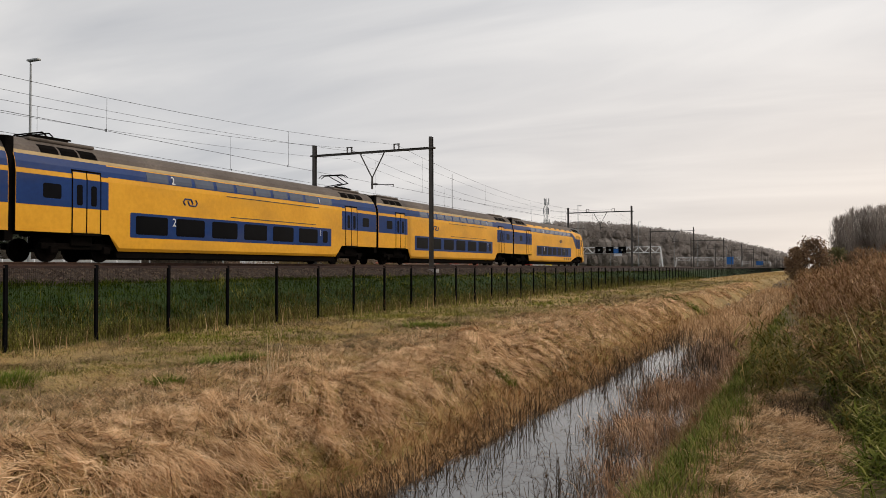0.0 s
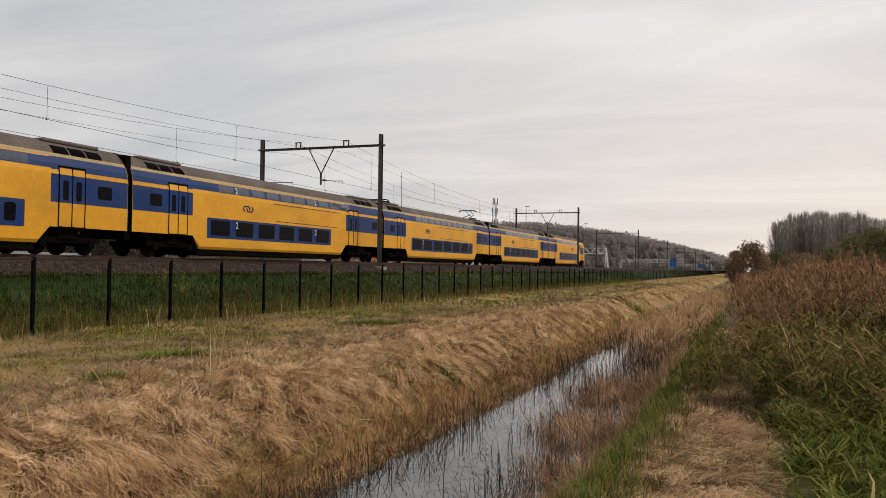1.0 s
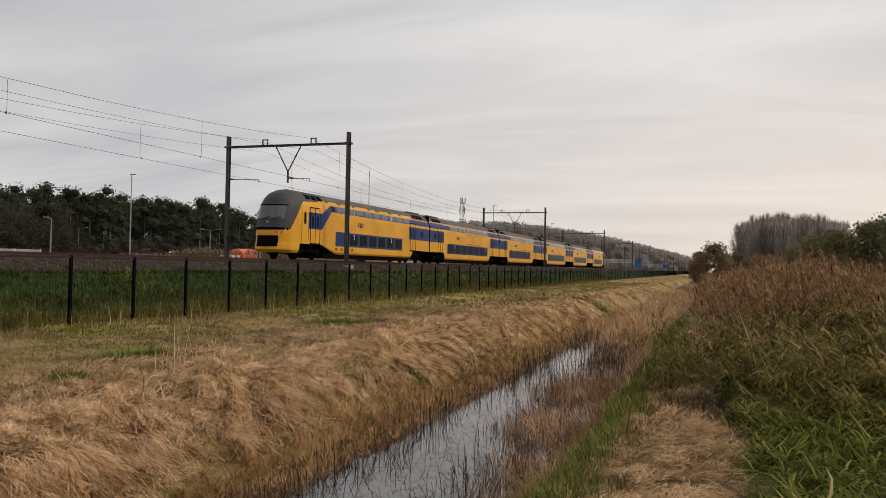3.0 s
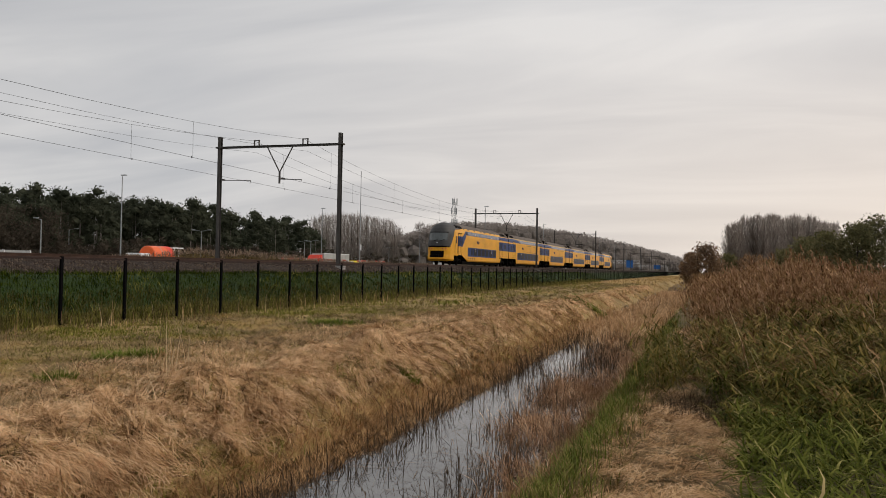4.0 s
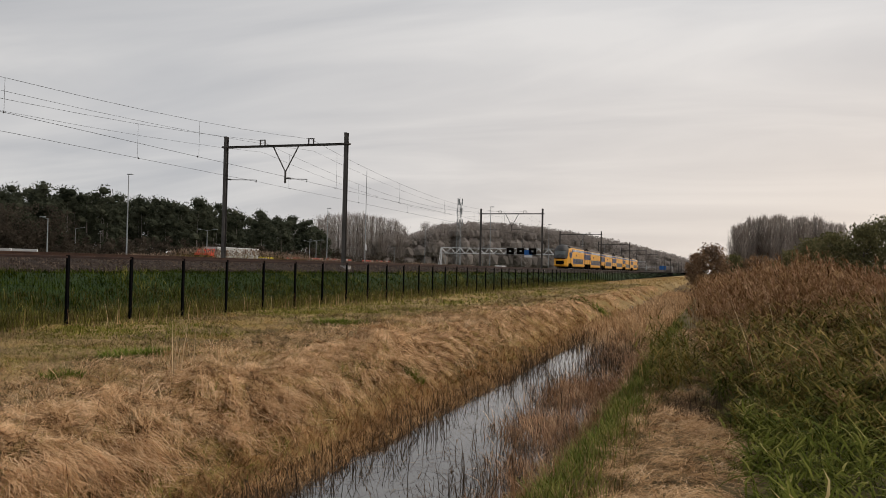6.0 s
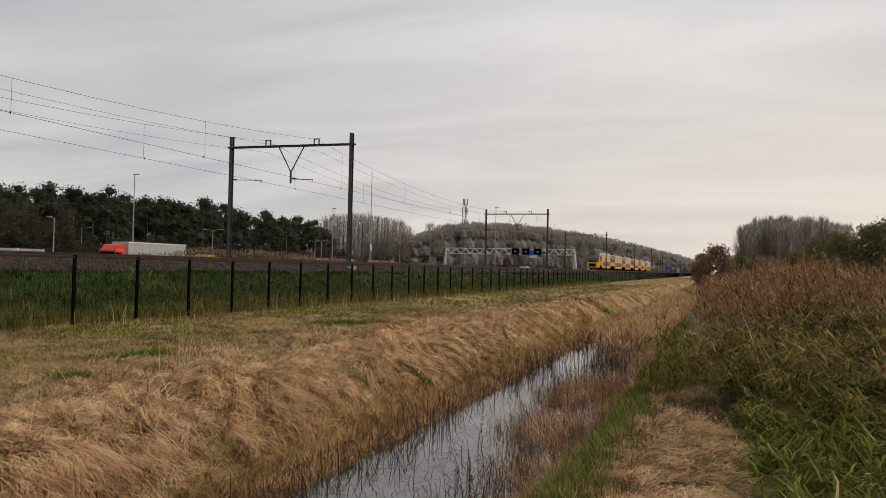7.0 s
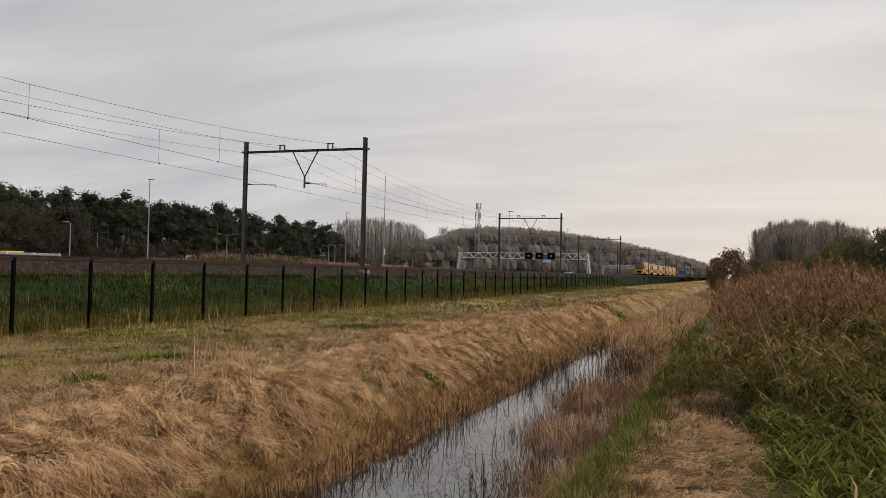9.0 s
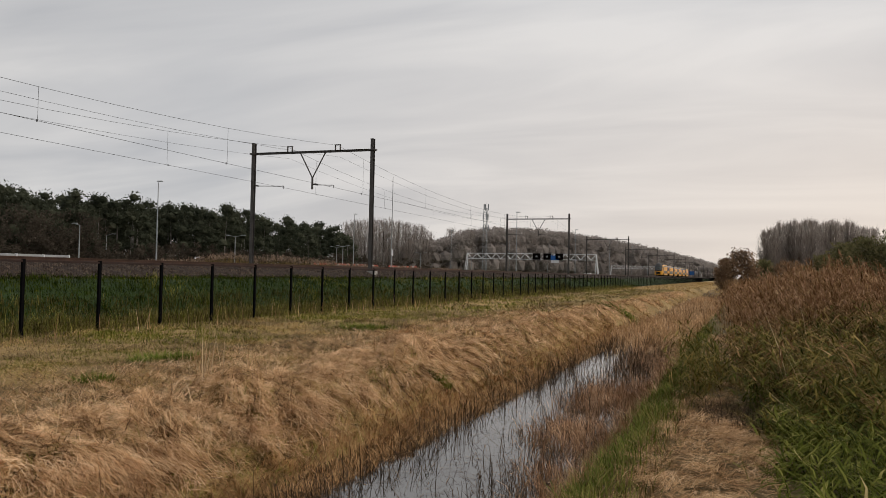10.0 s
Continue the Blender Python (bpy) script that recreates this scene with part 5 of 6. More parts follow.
def sow(name, x, y, length, az, lean, width, mat, label, cat, curl=.5, lift=0.0, zmin=None, drape=False):
    """Blades rooted on the land; drape lays them along its slopes."""
    g = land(x, y)
    z = g + lift
    if zmin is not None:
        z = np.maximum(z, zmin)
    v, f = blade_arrays(np.stack([x, y, z], 1), length, az, lean, width, curl)
    if drape:
        v[:, 2] += land(v[:, 0], v[:, 1]) - np.repeat(g, 5)
    ob = mesh_np(name, v, f, mat)
    return tagged(ob, label, cat, kind="stuff")


def locks(cx, cy, az, per, spread, along, stray):
    """Strands lying in locks: each lock shares a direction; returns x, y and direction of the strands."""
    k = len(cx) * per
    a = np.repeat(az, per)
    u, w = RNG.normal(0, spread, k), RNG.uniform(-along, along, k)
    x = np.repeat(cx, per) - np.sin(a) * u + np.cos(a) * w
    y = np.repeat(cy, per) + np.cos(a) * u + np.sin(a) * w
    return x, y, a + RNG.normal(0, stray, k), np.repeat(RNG.uniform(0, 1, len(cx)) ** 2, per)


def grow_field():
    # flattened straw over the mown field, in locks, coarser with distance
    for n, y0, y1, w, l in ((6600, 4.2, 15, .0058, .19), (3600, 15, 34, .014, .27), (1700, 34, 110, .032, .45)):
        x, y = scatter(n, -15.6, -4.6, y0, y1, 1.2)
        x, y = keep(x > -1.4 * y - .6, x, y)
        x, y, az, up = locks(x, y, fbm(x, y, .8, 24) * 12 + RNG.normal(0, .7, len(x)), 14, .6 * l, .9 * l, .55)
        x = np.minimum(x, -4.7)
        g = fbm(x, y, 2.2, 21)
        pg = .55 * ss(.46, .68, g) * ss(-7.2, -8.6, x) + .5 * ss(-9.5, -13.0, x) * ss(.28, .6, fbm(x, y, 3.0, 22)) + .12 * ss(-7, -8, x)
        green = RNG.uniform(0, 1, len(x)) < pg
        grey = (fbm(x, y, 1.7, 25) + .25 * ss(-6.8, -8.5, x) > .66) & ~green
        dens = RNG.uniform(0, 1, len(x)) < np.where(g < .36, .6, 1.0)
        for q, mat, nm, lab in ((~green & ~grey & dens, M_STUB, "mown_straw", "flattened dry straw on the mown field"), (grey & dens, M_GREYSTRAW, "old_straw", "grey-brown matted old straw on the field")):
            k = q.sum()
            sow(nm, x[q], y[q], RNG.uniform(.5, 1.3, k) * l, az[q], RNG.uniform(1.05, 1.56, k), RNG.uniform(.6, 1.5, k) * w, mat, lab, "straw", RNG.uniform(-.1, .3, k), RNG.uniform(0, .025, k) + .06 * up[q], drape=True)
        q = green & dens
        k = q.sum()
        sow("field_grass", x[q], y[q], RNG.uniform(.4, 1.0, k) * l * .6, RNG.uniform(0, 6.3, k), RNG.uniform(.3, 1.2, k), RNG.uniform(.7, 1.3, k) * w * 1.25, M_GREEN, "short green grass among the straw", "grass", .5)
    # dark thatch seen between
    x, y = scatter(12000, -15, -4.6, 4.2, 26, 1.4)
    k = len(x)
    sow("thatch", x, y, RNG.uniform(.08, .22, k), RNG.uniform(0, 6.3, k), RNG.uniform(.6, 1.5, k), .012, M_DRY, "grey-brown thatch of old grass", "thatch", .4, drape=True)
    n = 9000
    x, y = scatter(n, -15.6, -1.0, 105, 330)
    sow("far_field_grass", x, y, RNG.uniform(.15, .4, n), RNG.uniform(0, 6.3, n), RNG.uniform(.3, 1.3, n), .08, M_STUB, "far rough straw-coloured grass", "grass", .3)
    # distinct lush tufts
    for cx, cy, r, n in ((-5.05, 13.7, .17, 420), (-9.7, 12.1, .55, 1000), (-10.3, 21.9, .7, 800), (-5.2, 40, 1.3, 1400), (-11.5, 8.8, .5, 700), (-6.9, 15.0, .2, 250), (-8.6, 9.2, .25, 300)):
        a, q = RNG.uniform(0, 6.3, n), np.sqrt(RNG.uniform(0, 1, n)) * r
        sow("grass_tuft", cx + q * np.cos(a) * 1.2, cy + q * np.sin(a), RNG.uniform(.12, .30, n), a + RNG.normal(0, .6, n), RNG.uniform(.15, .9, n), .010 * max(1, cy / 12), M_TUFT, "lush green grass tuft in the straw", "grass tuft")


def grow_heap():
    # cut reed heaped along the ditch, matted in locks that lie every way
    for n, y0, y1, w, l in ((3500, 4.0, 14, .0062, .18), (1500, 14, 30, .014, .30), (800, 30, 90, .024, .45)):
        y = y0 + (y1 - y0) * RNG.uniform(0, 1, n) ** 1.2
        x = RNG.normal(-6.0, .72, n)
        x = np.where(x > -4.9, x - 1.2, x)
        az = np.where(x > -5.95, -.5, 2.6) + (fbm(x, y, .7, 31) - .5) * 9.0 + RNG.normal(0, .8, n)
        x, y, az, up = locks(x, y, az, 19, .22 * l, .6 * l, .42)
        k = len(x)
        sow("cut_reed_heap", x, y, RNG.uniform(.4, 1.3, k) * l, az, RNG.uniform(1.2, 1.6, k), RNG.uniform(.6, 1.6, k) * w, M_STRAW, "pale golden cut reed heaped along the ditch", "cut reed", RNG.uniform(-.1, .3, k), RNG.uniform(0, .03, k) + .12 * up, drape=True)
    # long sheaves that slide over the heap's brink and hang towards the ditch
    cx = RNG.uniform(-5.45, -5.1, 120)
    cy = np.concatenate([RNG.uniform(5.0, 6.9, 60), RNG.uniform(7.6, 9.6, 36), RNG.uniform(9.6, 17, 24)])
    x, y, az, up = locks(cx, cy, RNG.normal(-.45, .4, 120), 30, .07, .12, .16)
    k = len(x)
    b = np.stack([x, y, land(x, y) + RNG.uniform(.02, .09, k)], 1)
    tagged(mesh_np("hanging_sheaves", *arch_arrays(b, RNG.uniform(.25, .6, k), az, RNG.uniform(1.25, 1.5, k), np.interp(y, [5, 17], [.006, .012]), RNG.uniform(.2, .45, k)), M_STRAW), "long sheaves of cut reed hanging over the heap's edge", "cut reed", kind="stuff")
    # dark strands that paint shaded gaps into the heap, and pale dry strands
    for n, mat, nm, lab in ((12000, M_DARKSTEM, "rotten_stalks", "dark stalks as painted shade in the gaps of the cut reed"), (6000, M_PALE, "bleached_stalks", "bleached pale stalks on the cut reed")):
        y = 4.2 + 24 * RNG.uniform(0, 1, n) ** 1.4
        x = RNG.normal(-6.4, 1.5, n)
        q = x < -4.8
        x, y = x[q], y[q]
        k = len(x)
        sow(nm, x, y, RNG.uniform(.08, .34, k), RNG.uniform(0, 6.3, k), RNG.uniform(1.0, 1.56, k), .0065, mat, lab, "stalks", .1, RNG.uniform(.02, .075, k), drape=True)
    a = RNG.uniform(0, 6.3, 9)
    sow("standing_stalks", -6.0 + .12 * np.cos(a), 8.35 + .12 * np.sin(a), RNG.uniform(.45, .95, 9), RNG.normal(1.6, .9, 9), RNG.uniform(.02, .22, 9), .009, M_PALE, "few pale stalks left standing", "stalks", .15)
    # low stubble between heap and ditch
    n = 30000
    x, y = scatter(n, -5.6, -4.2, 4.5, 34, 1.5)
    g = RNG.uniform(0, 1, n) < .06 + .4 * ss(.55, .8, fbm(x, y, .9, 33))
    for q, mat, nm, lab in ((~g, M_BANKSTEM, "bank_stubble_dry", "short russet-brown stubble above the ditch"), (g, M_GREEN, "bank_stubble_green", "short green shoots above the ditch")):
        k = q.sum()
        sow(nm, x[q], y[q], RNG.uniform(.08, .22, k), RNG.uniform(0, 6.3, k), RNG.uniform(.7, 1.5, k), np.interp(y[q], [5, 34], [.007, .020]), mat, lab, "stubble", .1, RNG.uniform(0, .04, k), drape=True)
    # loose tall stalks standing out of the heap
    x, y = scatter(500, -7.5, -4.6, 5, 30, 1.3)
    k = len(x)
    sow("loose_stalk", x, y, RNG.uniform(.4, .9, k), RNG.uniform(0, 6.3, k), RNG.uniform(.2, 1.0, k), .007, M_STRAW, "loose pale stalks over the heap", "stalks", .3)
    # second swath further into the field
    n = 22000
    y = 4.5 + 30 * RNG.uniform(0, 1, n) ** 1.3
    x = RNG.normal(-8.6, .7, n)
    sow("mown_swath", x, y, RNG.uniform(.12, .36, n), fbm(x, y, .7, 35) * 12 + RNG.normal(0, .5, n), RNG.uniform(1.0, 1.5, n), np.interp(y, [5, 30], [.006, .014]), M_STRAW, "thin swath of mown straw", "straw", .2, RNG.uniform(0, .05, n), drape=True)
    # near side patches of cut reed, trodden flat in locks
    for n, x0, x1, y0, y1, w in ((560, -.92, .26, 4.4, 9.9, .0058), (140, -.85, .0, 9.7, 12.2, .007), (240, -.8, .05, 13.5, 27, .012)):
        cx, cy = RNG.uniform(x0, x1, n), RNG.uniform(y0, y1, n)
        x, y, az, up = locks(cx, cy, fbm(cx, cy, .5, 36) * 11 + RNG.normal(0, .9, n), 24, .07, .12, .5)
        k = len(x)
        sow("cut_reed_patch", x, y, RNG.uniform(.08, .24, k), az, RNG.uniform(1.1, 1.6, k), RNG.uniform(.7, 1.5, k) * w, M_PATCH, "patch of pale cut reed on the near bank", "cut reed", RNG.uniform(0, .5, k), (RNG.uniform(0, .04, k) + .14 * up) * np.exp(-((x + .25) / .6) ** 2))


def grow_ditch():
    # short russet growth on the far bank
    for n, y0, y1, w in ((18000, 4.5, 16, .0092), (10000, 16, 45, .020)):
        x, y = scatter(n, -4.85, -3.95, y0, y1, 1.2)
        sow("bank_stubble", x, y, RNG.uniform(.10, .27, n), RNG.uniform(0, 6.3, n), RNG.uniform(.5, 1.4, n), w * 1.2, M_BANKSTEM, "short russet stubble on the ditch bank", "stubble", .3, 0, WATER_Z - .05)
    # dark wet stems in the water
    n = 11500
    x, y = scatter(n, -4.4, -1.9, 5.2, 28, 1.2)
    m = RNG.uniform(0, 1, n) < (.05 + 1.0 * np.exp(-((x + 3.9) / .24) ** 2) + 0.55 * ss(-2.9, -2.1, x - np.interp(y, [8.5, 12.6], [0, -.7]))) * (.1 + 1.3 * ss(.4, .65, fbm(x, y, .8, 41)))
    x, y = keep(m, x, y)
    k = len(x)
    lean = np.where(RNG.uniform(0, 1, k) < .5, RNG.uniform(.05, .5, k), RNG.uniform(.6, 1.3, k))
    sow("water_stems", x, y, RNG.uniform(.25, .85, k), fbm(x, y, .5, 44) * 9 + RNG.normal(0, .8, k), lean, np.interp(y, [5, 26], [.007, .013]), M_DARKSTEM, "dark bent stems standing in the ditch water", "stems", RNG.uniform(.2, 1.7, k), 0, WATER_Z - .08)
    # pale reed remains on the near half of the ditch, closing it further on
    for n, x0, x1, y0, y1, w, l in ((27000, -3.45, -1.3, 5.0, 16, .0125, .42), (16000, -3.6, -1.2, 15, 30, .014, .44), (15000, -4.5, -1.2, 20, 44, .022, .62), (13000, -4.4, -1.0, 42, 95, .03, .6)):
        x, y = scatter(n, x0, x1, y0, y1, 1.15)
        xr = np.interp(y, [5, 8.5, 10.5, 12.6, 15, 18, 22, 30], [-2.2, -2.3, -2.75, -3.25, -3.2, -2.9, -3.0, -3.6])
        m = RNG.uniform(0, 1, n) < np.clip(ss(xr - .2, xr + .65, x) ** 1.4 * (.08 + 1.5 * ss(.32, .62, fbm(x, y, .8, 43))), 0, 1)
        if y0 >= 20:
            m = RNG.uniform(0, 1, n) < ss(22, 31, y + .9 * (x + 2.8))
        x, y = keep(m, x, y)
        k = len(x)
        sow("ditch_reed", x, y, RNG.uniform(.45, 1.15, k) * l, fbm(x, y, .6, 45) * 10 + RNG.normal(0, .7, k), RNG.uniform(.1, 1.5, k), w * .75, M_PINK if y0 < 20 else M_STRAW, "pale dead reed stems standing in the ditch", "reeds", RNG.uniform(0, 1.1, k), 0, WATER_Z - .08)
    # floating litter
    n = 900
    x, y = scatter(n, -4.2, -2.0, 5.5, 22, 1.2)
    sow("floating_stalks", x, y, RNG.uniform(.1, .5, n), RNG.uniform(0, 6.3, n), 1.55, .007, M_DARKSTEM, "dead stalks floating on the ditch", "stalks", .02, 0, WATER_Z + .006)


def grow_near_bank():
    for n, y0, y1, w in ((16000, 4.4, 16, .009), (7000, 16, 60, .02)):
        x, y = scatter(n, -1.75, -.55, y0, y1, 1.2)
        m = RNG.uniform(0, 1, n) < np.exp(-((x + 1.15) / .3) ** 2) * (.4 + fbm(x, y, 1.5, 51)) * np.where(y > 30, .3, 1)
        x, y = keep(m, x, y)
        k = len(x)
        sow("bank_grass", x, y, RNG.uniform(.1, .3, k), RNG.uniform(0, 6.3, k), RNG.uniform(.1, .7, k), w, M_BANKGREEN, "green grass strip on the near bank", "grass", .6)
    n = 7000
    x, y = scatter(n, -1.9, -.6, 4.4, 16, 1.2)
    sow("bank_dry_grass", x, y, RNG.uniform(.1, .28, n), RNG.uniform(0, 6.3, n), RNG.uniform(.3, 1.2, n), .008, M_DRY, "dry grass on the near bank", "grass", .5)


def reed_edge(y):
    return np.interp(y, [4, 8.6, 9.6, 12, 16, 22, 30, 60], [.3, .28, .25, .05, -.05, -.2, -.5, -.75])


def reed_clump(cx, cy, top, stems, per_stem, spread, leaf, width, wind=2.7, droop=.7, tangle=1.3, arched=False):
    """Stems and leaves of reed clumps at the given spots: returns stem and leaf blade arrays."""
    n = len(cx)
    k = n * stems
    sx = np.repeat(cx, stems) + RNG.normal(0, spread, k)
    sy = np.repeat(cy, stems) + RNG.normal(0, spread, k)
    sh = np.repeat(top, stems) * RNG.uniform(.6, 1.08, k)
    saz = np.repeat(RNG.normal(wind, .9, n), stems) + RNG.normal(0, .5, k)
    sl = RNG.uniform(.05, .62, k)
    sz = land(sx, sy)
    w = np.repeat(width, stems)
    st = blade_arrays(np.stack([sx, sy, sz], 1), sh, saz, sl, w * .45, .15)
    m = k * per_stem
    u = RNG.uniform(.12, .98, m)
    r = np.repeat(sh, per_stem) * u
    px = np.repeat(sx, per_stem) + np.cos(np.repeat(saz, per_stem)) * np.sin(np.repeat(sl, per_stem)) * r
    py = np.repeat(sy, per_stem) + np.sin(np.repeat(saz, per_stem)) * np.sin(np.repeat(sl, per_stem)) * r
    pz = np.repeat(sz, per_stem) + np.cos(np.repeat(sl, per_stem)) * r
    laz = np.repeat(RNG.normal(wind, 1.1, n), stems * per_stem) + RNG.normal(0, 1.1, m)
    shape = (np.stack([px, py, pz], 1), RNG.uniform(.45, 1.15, m) * leaf, laz, RNG.uniform(.4 * tangle, tangle, m), np.repeat(w, per_stem) * RNG.uniform(.6, 1.3, m))
    lf = arch_arrays(*shape, RNG.uniform(.1, 1.0, m) * droop) if arched else blade_arrays(*shape, droop)
    return st, lf, (sx, sy, sz, sh, saz, sl)


def grow_reeds():
    # lush leaning grass at the near corner
    n = 800
    x, y = scatter(n, .25, 5.0, 4.2, 12.0)
    m = (x > reed_edge(y) + .1) & (x < .3 * y + 1.2)
    x, y = keep(m, x, y)
    for frac, mat, nm, lab in ((.0, M_TALL, "tall_grass", "tangled tall green grass beside the path"), (.95, M_DRYTALL, "withered_grass", "withered straw-coloured grass among the green")):
        q = RNG.uniform(0, 1, len(x)) > frac
        xx, yy = x[q], y[q]
        st, lf, _ = reed_clump(xx, yy, .10 + .62 * fbm(xx, yy, .8, 61) ** 1.3, 6, 5, .12, .34, np.full(len(xx), .0175), 2.6, .6, 1.9, True)
        tagged(mesh_np(nm, *merge([st, lf]), mat), lab, "grass", kind="stuff")
    # leafy green-brown reeds in clumps
    n = 1500
    x, y = scatter(n, -.6, 7.0, 9.0, 22, 1.05)
    m = (x > reed_edge(y) + RNG.uniform(.05, .35, n)) & (x < .3 * y + 1.2) & (((x - .1) / .5) ** 2 + ((y - 10.5) / .9) ** 2 > 1)
    x, y = keep(m, x, y)
    top = np.interp(y, [9, 11, 14, 22], [.42, .72, .85, 1.0]) * (.25 + 1.35 * fbm(x, y, 1.3, 62)) * (.7 + .3 * ss(0, .8, x - reed_edge(y)))
    green = RNG.uniform(0, 1, len(x)) < np.interp(y, [9, 14, 18, 22], [.9, .78, .6, .4])
    for q, ml, ms, nm, lab in ((green, M_REEDLEAF, M_DRY, "green_reed", "leafy olive-green reeds bent by the wind"), (~green, M_REED, M_DRY, "turning_reed", "browning leafy reeds")):
        st, lf, _ = reed_clump(x[q], y[q], top[q], 6, 8, .15, .40, np.interp(y[q], [9, 22], [.019, .030]), 2.7, .55, 1.95, True)
        tagged(mesh_np(nm + "_leaves", *lf, ml), lab, "reed leaves", kind="stuff")
        tagged(mesh_np(nm + "_stems", *st, ms), "thin pale reed stems", "reeds", kind="stuff")
    # a ragged stand of leafy reed at the ditch's edge
    x, y = RNG.normal(-.50, .14, 26), RNG.uniform(11.5, 16.5, 26)
    st, lf, _ = reed_clump(x, y, RNG.uniform(.55, 1.2, 26), 4, 13, .09, .42, np.full(26, .019), 2.9, .7, 1.7, True)
    tagged(mesh_np("edge_reed_leaves", *lf, M_REEDLEAF), "dark leafy reeds at the ditch edge", "reed leaves", kind="stuff")
    tagged(mesh_np("edge_reed_stems", *st, M_DRY), "pale reed stems at the ditch edge", "reeds", kind="stuff")
    # russet plumed reeds beyond
    n = 2700
    x, y = scatter(n, -.8, 16, 20.5, 62, 1.2)
    m = (x > reed_edge(y) + RNG.uniform(.1, .6, n)) & (x < .34 * y + 1)
    x, y = keep(m, x, y)
    top = (.95 + 1.4 * fbm(x, y, 2.4, 63)) * (.6 + .4 * ss(0, 1.8, x - reed_edge(y))) * np.interp(y, [16, 20, 26, 45, 62], [.55, .78, 1.06, 1.06, .95]) * np.interp(x / y, [-.02, .03, .10, .13, .17, .3], [.8, .98, 1.2, 1.15, .82, .78])
    st, lf, (sx, sy, sz, sh, saz, sl) = reed_clump(x, y, top, 7, 4, .26, .5, np.interp(y, [15, 60], [.023, .048]), 2.7, .8, 1.8)
    tagged(mesh_np("russet_reed_leaves", *lf, M_REED), "dry russet reed leaves", "reed leaves", kind="stuff")
    tagged(mesh_np("russet_reed_stems", *st, M_REED), "tall russet-brown reeds", "reeds", kind="stuff")
    # plumes: feathered tufts at the stem tops
    pl = np.repeat(np.nonzero(RNG.uniform(0, 1, len(sx)) < .3)[0], 5)
    kk = len(pl)
    r = sh[pl] * RNG.uniform(.84, 1.0, kk)
    b = np.stack([sx[pl] + np.cos(saz[pl]) * np.sin(sl[pl] + .05) * r + RNG.normal(0, .02, kk), sy[pl] + np.sin(saz[pl]) * np.sin(sl[pl] + .05) * r, sz[pl] + np.cos(sl[pl] + .05) * r], 1)
    tagged(blades("reed_plumes", b, RNG.uniform(.10, .26, kk), saz[pl] + RNG.normal(0, .6, kk), RNG.uniform(.1, .8, kk), np.interp(sy[pl], [15, 60], [.026, .05]), M_PLUME, .8), "feathery brown reed plumes", "reed plumes", kind="stuff")
    # dark stems fill the reed hollow, their colour standing in for its shadow
    a, q = RNG.uniform(0, 6.3, 1500), np.sqrt(RNG.uniform(0, 1, 1500))
    sow("hollow_stems", .12 + .6 * q * np.cos(a), 10.6 + 1.0 * q * np.sin(a), RNG.uniform(.1, .5, 1500), RNG.uniform(0, 6.3, 1500), RNG.uniform(.1, 1.4, 1500), .010, M_DARKSTEM, "dark stems as painted shade in a reed hollow", "stems", .6)
    # pale broken stalks leaning out of the bed
    k = 42
    x, y = RNG.uniform(.6, 4.2, k), RNG.uniform(9.5, 21, k)
    sow("broken_stalks", x, y, RNG.uniform(.9, 1.9, k), RNG.normal(2.9, .5, k), RNG.uniform(.2, .8, k), .011, M_PALE, "pale broken stalks leaning out of the reeds", "stalks", .15)
    # far reed bed
    n = 9000
    x, y = scatter(n, -1.0, 30, 60, 120)
    m = x < .42 * y
    x, y = keep(m, x, y)
    sow("far_reeds", x, y, RNG.uniform(1.0, 1.9, len(x)), RNG.normal(2.7, .8, len(x)), RNG.uniform(.02, .3, len(x)), .06, M_REED, "far russet reed bed", "reeds", .2)


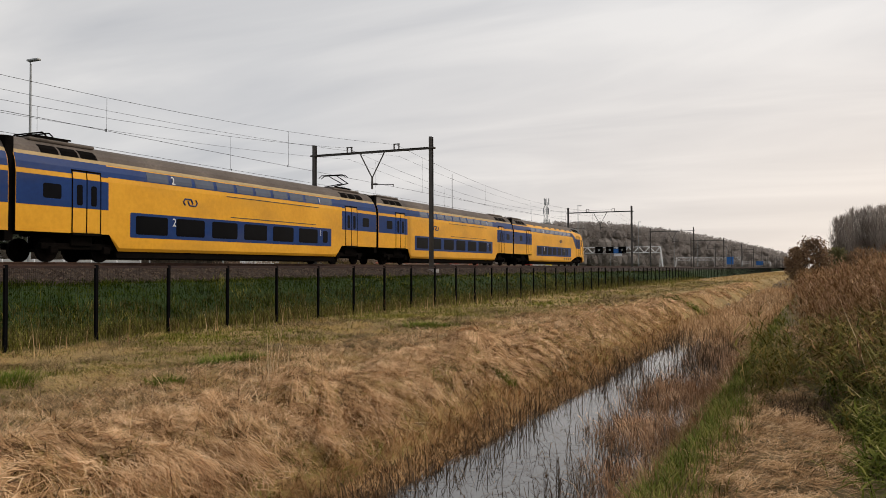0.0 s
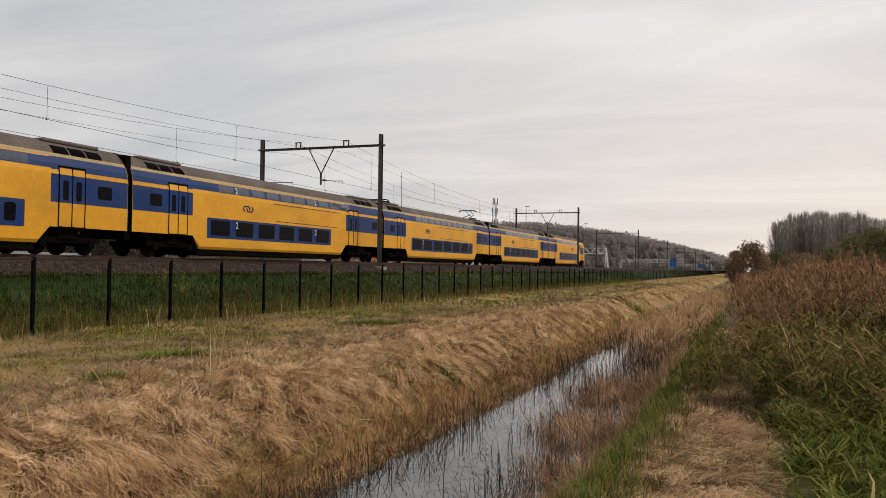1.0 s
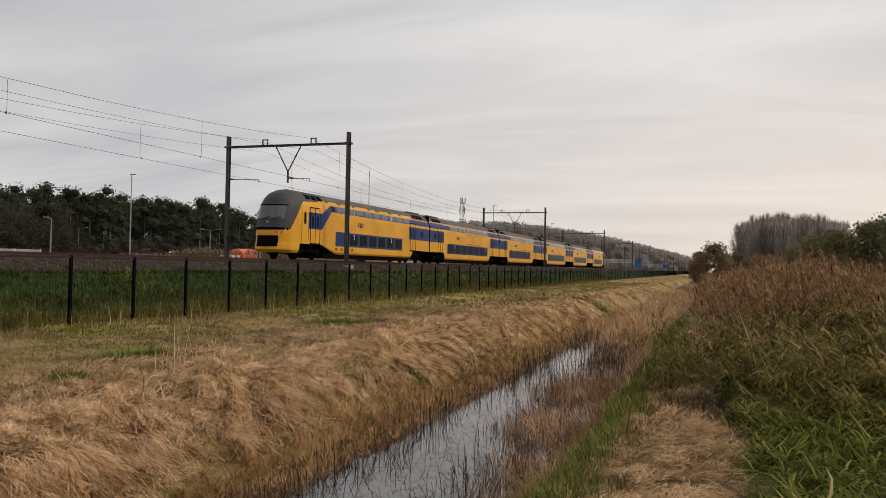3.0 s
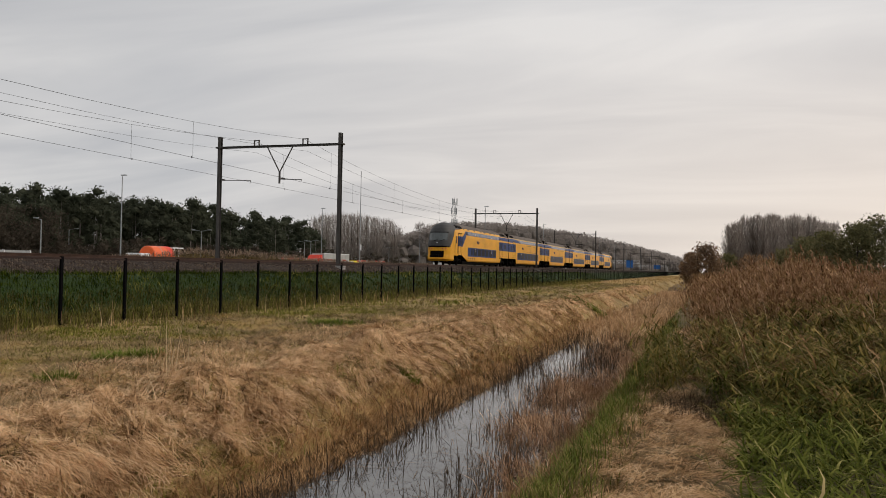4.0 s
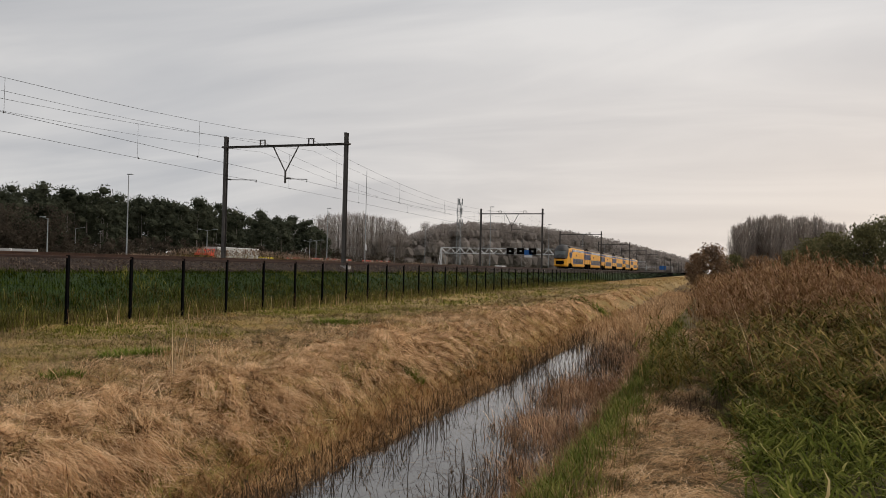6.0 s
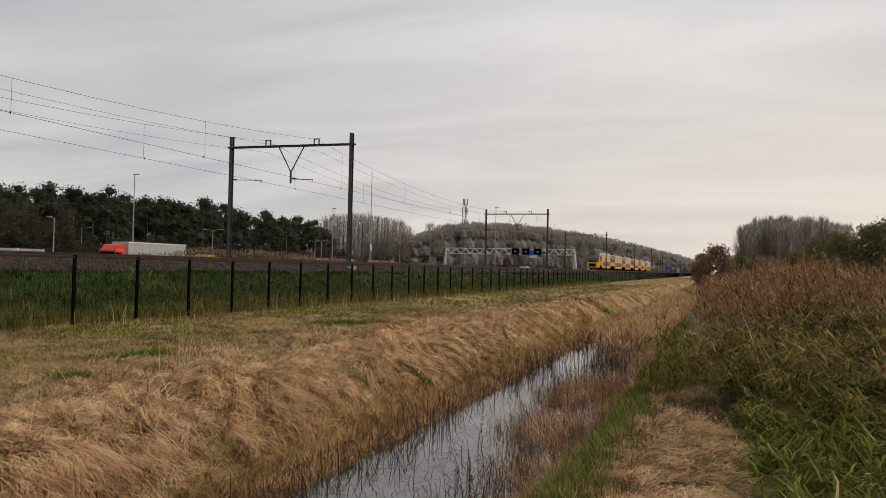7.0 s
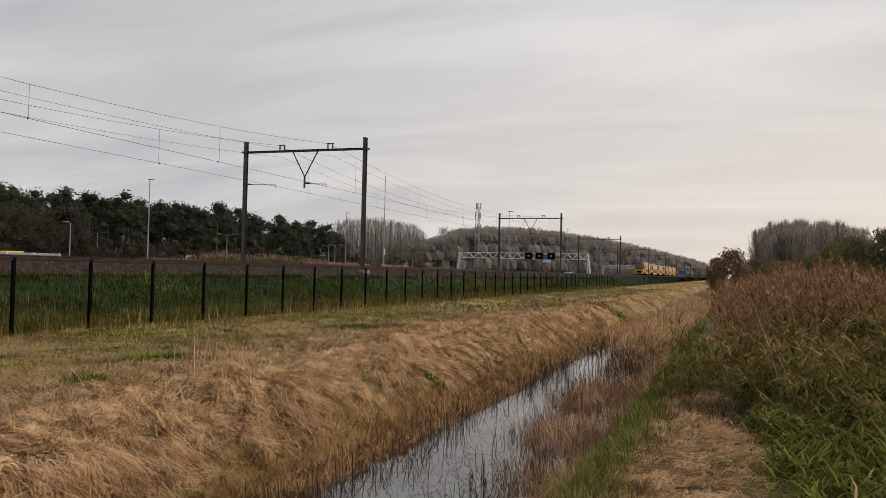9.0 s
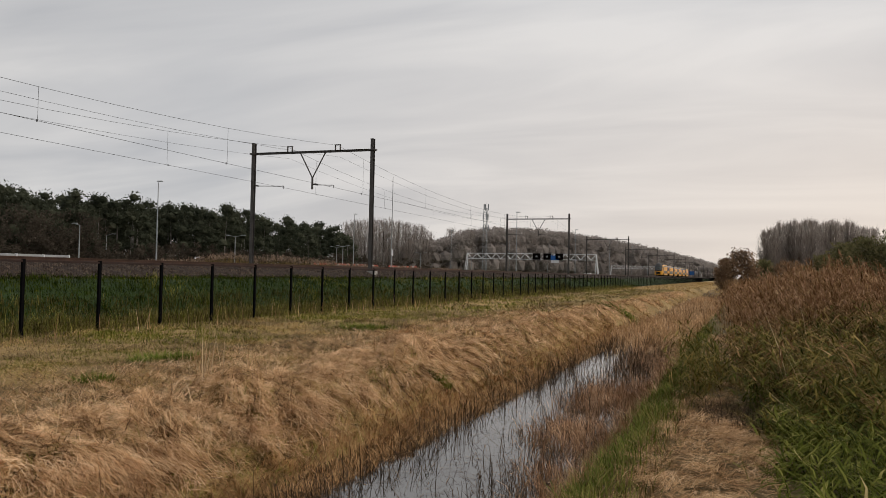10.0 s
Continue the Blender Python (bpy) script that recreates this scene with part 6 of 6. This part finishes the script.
def grow_fence_side():
    # rank grass along the fence
    for n, y0, y1, w in ((18000, 9, 40, .014), (10000, 40, 130, .026)):
        y = y0 + (y1 - y0) * RNG.uniform(0, 1, n) ** 1.2
        x = RNG.normal(-16.4, .8, n)
        hh = RNG.uniform(.2, .75, n) * (.15 + 1.4 * fbm(x, y, 1.0, 71)) * (1 - (1 - np.interp(y, [20, 50, 80], [.28, .9, 1.3])) * ss(-16.3, -15.5, x))
        s = RNG.uniform(0, 1, n) < .6
        for q, mat, nm, lab in ((s, M_RANK, "rank_grass", "rank dry grass along the fence foot"), (~s, M_GREEN, "fence_grass", "green grass along the fence foot")):
            sow(nm, x[q], y[q], hh[q], RNG.uniform(0, 6.3, q.sum()), RNG.uniform(.05, 1.1, q.sum()), w, mat, lab, "grass", RNG.uniform(0, .9, q.sum()))
    n = 160
    y = RNG.uniform(10, 50, n)
    x = RNG.uniform(-15.6, -14.2, n)
    sow("seed_stalks", x, y, RNG.uniform(.35, .85, n), RNG.uniform(0, 6.3, n), RNG.uniform(.02, .25, n), .012, M_STRAW, "pale seed stalks by the fence", "stalks", .2)
    # weeds on the lower slope
    n = 24000
    x, y = scatter(n, -20.4, -16.2, 9, 100, 1.5)
    sow("slope_weeds", x, y, RNG.uniform(.15, .55, n) * (.3 + 1.2 * fbm(x, y, 1.2, 72)), RNG.uniform(0, 6.3, n), RNG.uniform(.1, 1.2, n), np.interp(y, [9, 100], [.017, .036]), M_WEED, "brown-green weeds on the lower slope", "weeds", .4)
    # embankment grass
    for n, y0, y1, w in ((32000, 10, 45, .0175), (17000, 45, 160, .036)):
        x, y = scatter(n, -23.2, -17.6, y0, y1, 1.2)
        sow("embankment_grass", x, y, RNG.uniform(.12, .36, n) * (.35 + 1.3 * fbm(x, y, .9, 76)), fbm(x, y, .7, 77) * 10 + RNG.normal(0, .9, n), RNG.uniform(.3, 1.35, n), w, M_DEEPGREEN, "thick green grass on the railway embankment", "grass", .6)
    x, y = scatter(9000, -22.6, -17.0, 10, 90, 1.4)
    q = fbm(x, y, 1.6, 75) > .56
    x, y = x[q], y[q]
    k = len(x)
    sow("slope_tufts", x, y, RNG.uniform(.2, .5, k), RNG.uniform(0, 6.3, k), RNG.uniform(.1, .8, k), np.interp(y, [10, 90], [.016, .05]), M_GREEN, "lighter grass tufts on the embankment", "grass", .6)
    # plumed reeds on the far side of the tracks
    n = 9000
    x, y = scatter(n, -42.5, -40, 50, 160, 1.2)
    hh = (2.35 + 1.0 * fbm(x, y, 4.0, 73)) * np.interp(y, [50, 60, 74, 84, 160], [.75, 1.0, 1.0, .80, .72])
    sow("trackside_reeds", x, y, hh, RNG.uniform(0, 6.3, n), RNG.uniform(.02, .2, n), .03, M_DRY, "pale dry reeds beyond the tracks", "reeds", .25)
    k = 5000
    p = RNG.integers(0, n, k)
    b = np.stack([x[p], y[p], land(x[p], y[p]) + hh[p] * RNG.uniform(.85, 1, k)], 1)
    tagged(blades("trackside_plumes", b, RNG.uniform(.15, .4, k), RNG.uniform(0, 6.3, k), RNG.uniform(.1, .9, k), .07, M_PALEPLUME, .7), "pale plumes of reeds beyond the tracks", "reed plumes", kind="stuff")


M_RANK = strands("rank_grass_blade", [(0.15, (0.045, 0.040, 0.013)), (0.5, (0.12, 0.10, 0.034)), (0.85, (0.26, 0.205, 0.085))])
M_GREYSTRAW = strands("old_grey_straw", [(0.15, (0.045, 0.034, 0.018)), (0.45, (0.16, 0.115, 0.06)), (0.75, (0.34, 0.245, 0.125)), (0.95, (0.50, 0.385, 0.21))])
M_BANKSTEM = strands("russet_stem", [(0.15, (0.13, 0.068, 0.028)), (0.5, (0.40, 0.23, 0.10)), (0.85, (0.66, 0.43, 0.215))])
M_DRYTALL = strands("withered_blade", [(0.15, (0.12, 0.085, 0.03)), (0.5, (0.32, 0.24, 0.10)), (0.9, (0.58, 0.45, 0.22))])
M_BANKGREEN = strands("bank_green", [(0.15, (0.04, 0.055, 0.010)), (0.5, (0.125, 0.155, 0.028)), (0.85, (0.28, 0.26, 0.07))])
M_TUFT = strands("tuft_green", [(0.15, (0.045, 0.07, 0.008)), (0.5, (0.12, 0.175, 0.022)), (0.85, (0.26, 0.28, 0.055))])
M_PATCH = strands("trodden_straw", [(0.12, (0.07, 0.038, 0.016)), (0.35, (0.32, 0.19, 0.09)), (0.6, (0.58, 0.37, 0.19)), (0.9, (0.84, 0.62, 0.40))])
M_PALE = strands("bleached_stalk", [(0.2, (0.45, 0.32, 0.18)), (0.8, (0.80, 0.62, 0.40))])
M_TALL = strands("tall_grass_blade", [(0.15, (0.018, 0.025, 0.003)), (0.45, (0.078, 0.095, 0.012)), (0.78, (0.185, 0.185, 0.038)), (0.97, (0.48, 0.41, 0.17))])
M_WEED = strands("brown_green_weed", [(0.15, (0.034, 0.034, 0.008)), (0.5, (0.085, 0.075, 0.020)), (0.85, (0.18, 0.145, 0.05))])
M_PALEPLUME = strands("pale_plume", [(0.2, (0.17, 0.115, 0.08)), (0.6, (0.28, 0.20, 0.145)), (0.9, (0.38, 0.29, 0.22))])
grow_field()
grow_heap()
grow_ditch()
grow_near_bank()
grow_reeds()
grow_fence_side()


def paper_scrap():
    o = thing("paper_scrap", (.78, 5.55, .33), "small crumpled white scrap caught in the grass", "paper scrap", rz=30)
    bm = bmesh.new()
    g = [[bm.verts.new((i * .028 - .05, j * .022 - .03, .018 * math.sin(i * 1.9 + j * 1.3))) for i in range(5)] for j in range(4)]
    for j in range(3):
        for i in range(4):
            bm.faces.new((g[j][i], g[j][i + 1], g[j + 1][i + 1], g[j + 1][i]))
    bmesh.ops.solidify(bm, geom=list(bm.faces), thickness=.002)
    part("sheet", bm, M_WHITE, o)


paper_scrap()

# ---- what moves ----
NOSE = [(0.0, -60.4), (0.5, -42.8), (1.0, -25.2), (1.5, -7.55), (2.0, 10.15)] + [(t, -61.2 + 35.67 * t) for t in (2.5, 3.25, 4.0, 4.5, 5.5, 6.25, 7.0, 8.0, 9.0, 10.0)]


def motions():
    for k, car in enumerate(train):
        off = 0 if k == 0 else L_END + L_MID * (k - 1)
        rz = 0
        if k == 5:
            off, rz = L_END * 2 + L_MID * 4, 180
        walk(car, [(t, pose(TRACK_N, y + off, RAIL_Z, 0, 0, rz)) for t, y in NOSE])
    for v, rows in VEHICLES:
        walk(v, [(t, pose(x, y, z, 0, 0, rz)) for t, x, y, z, rz in rows])


motions()
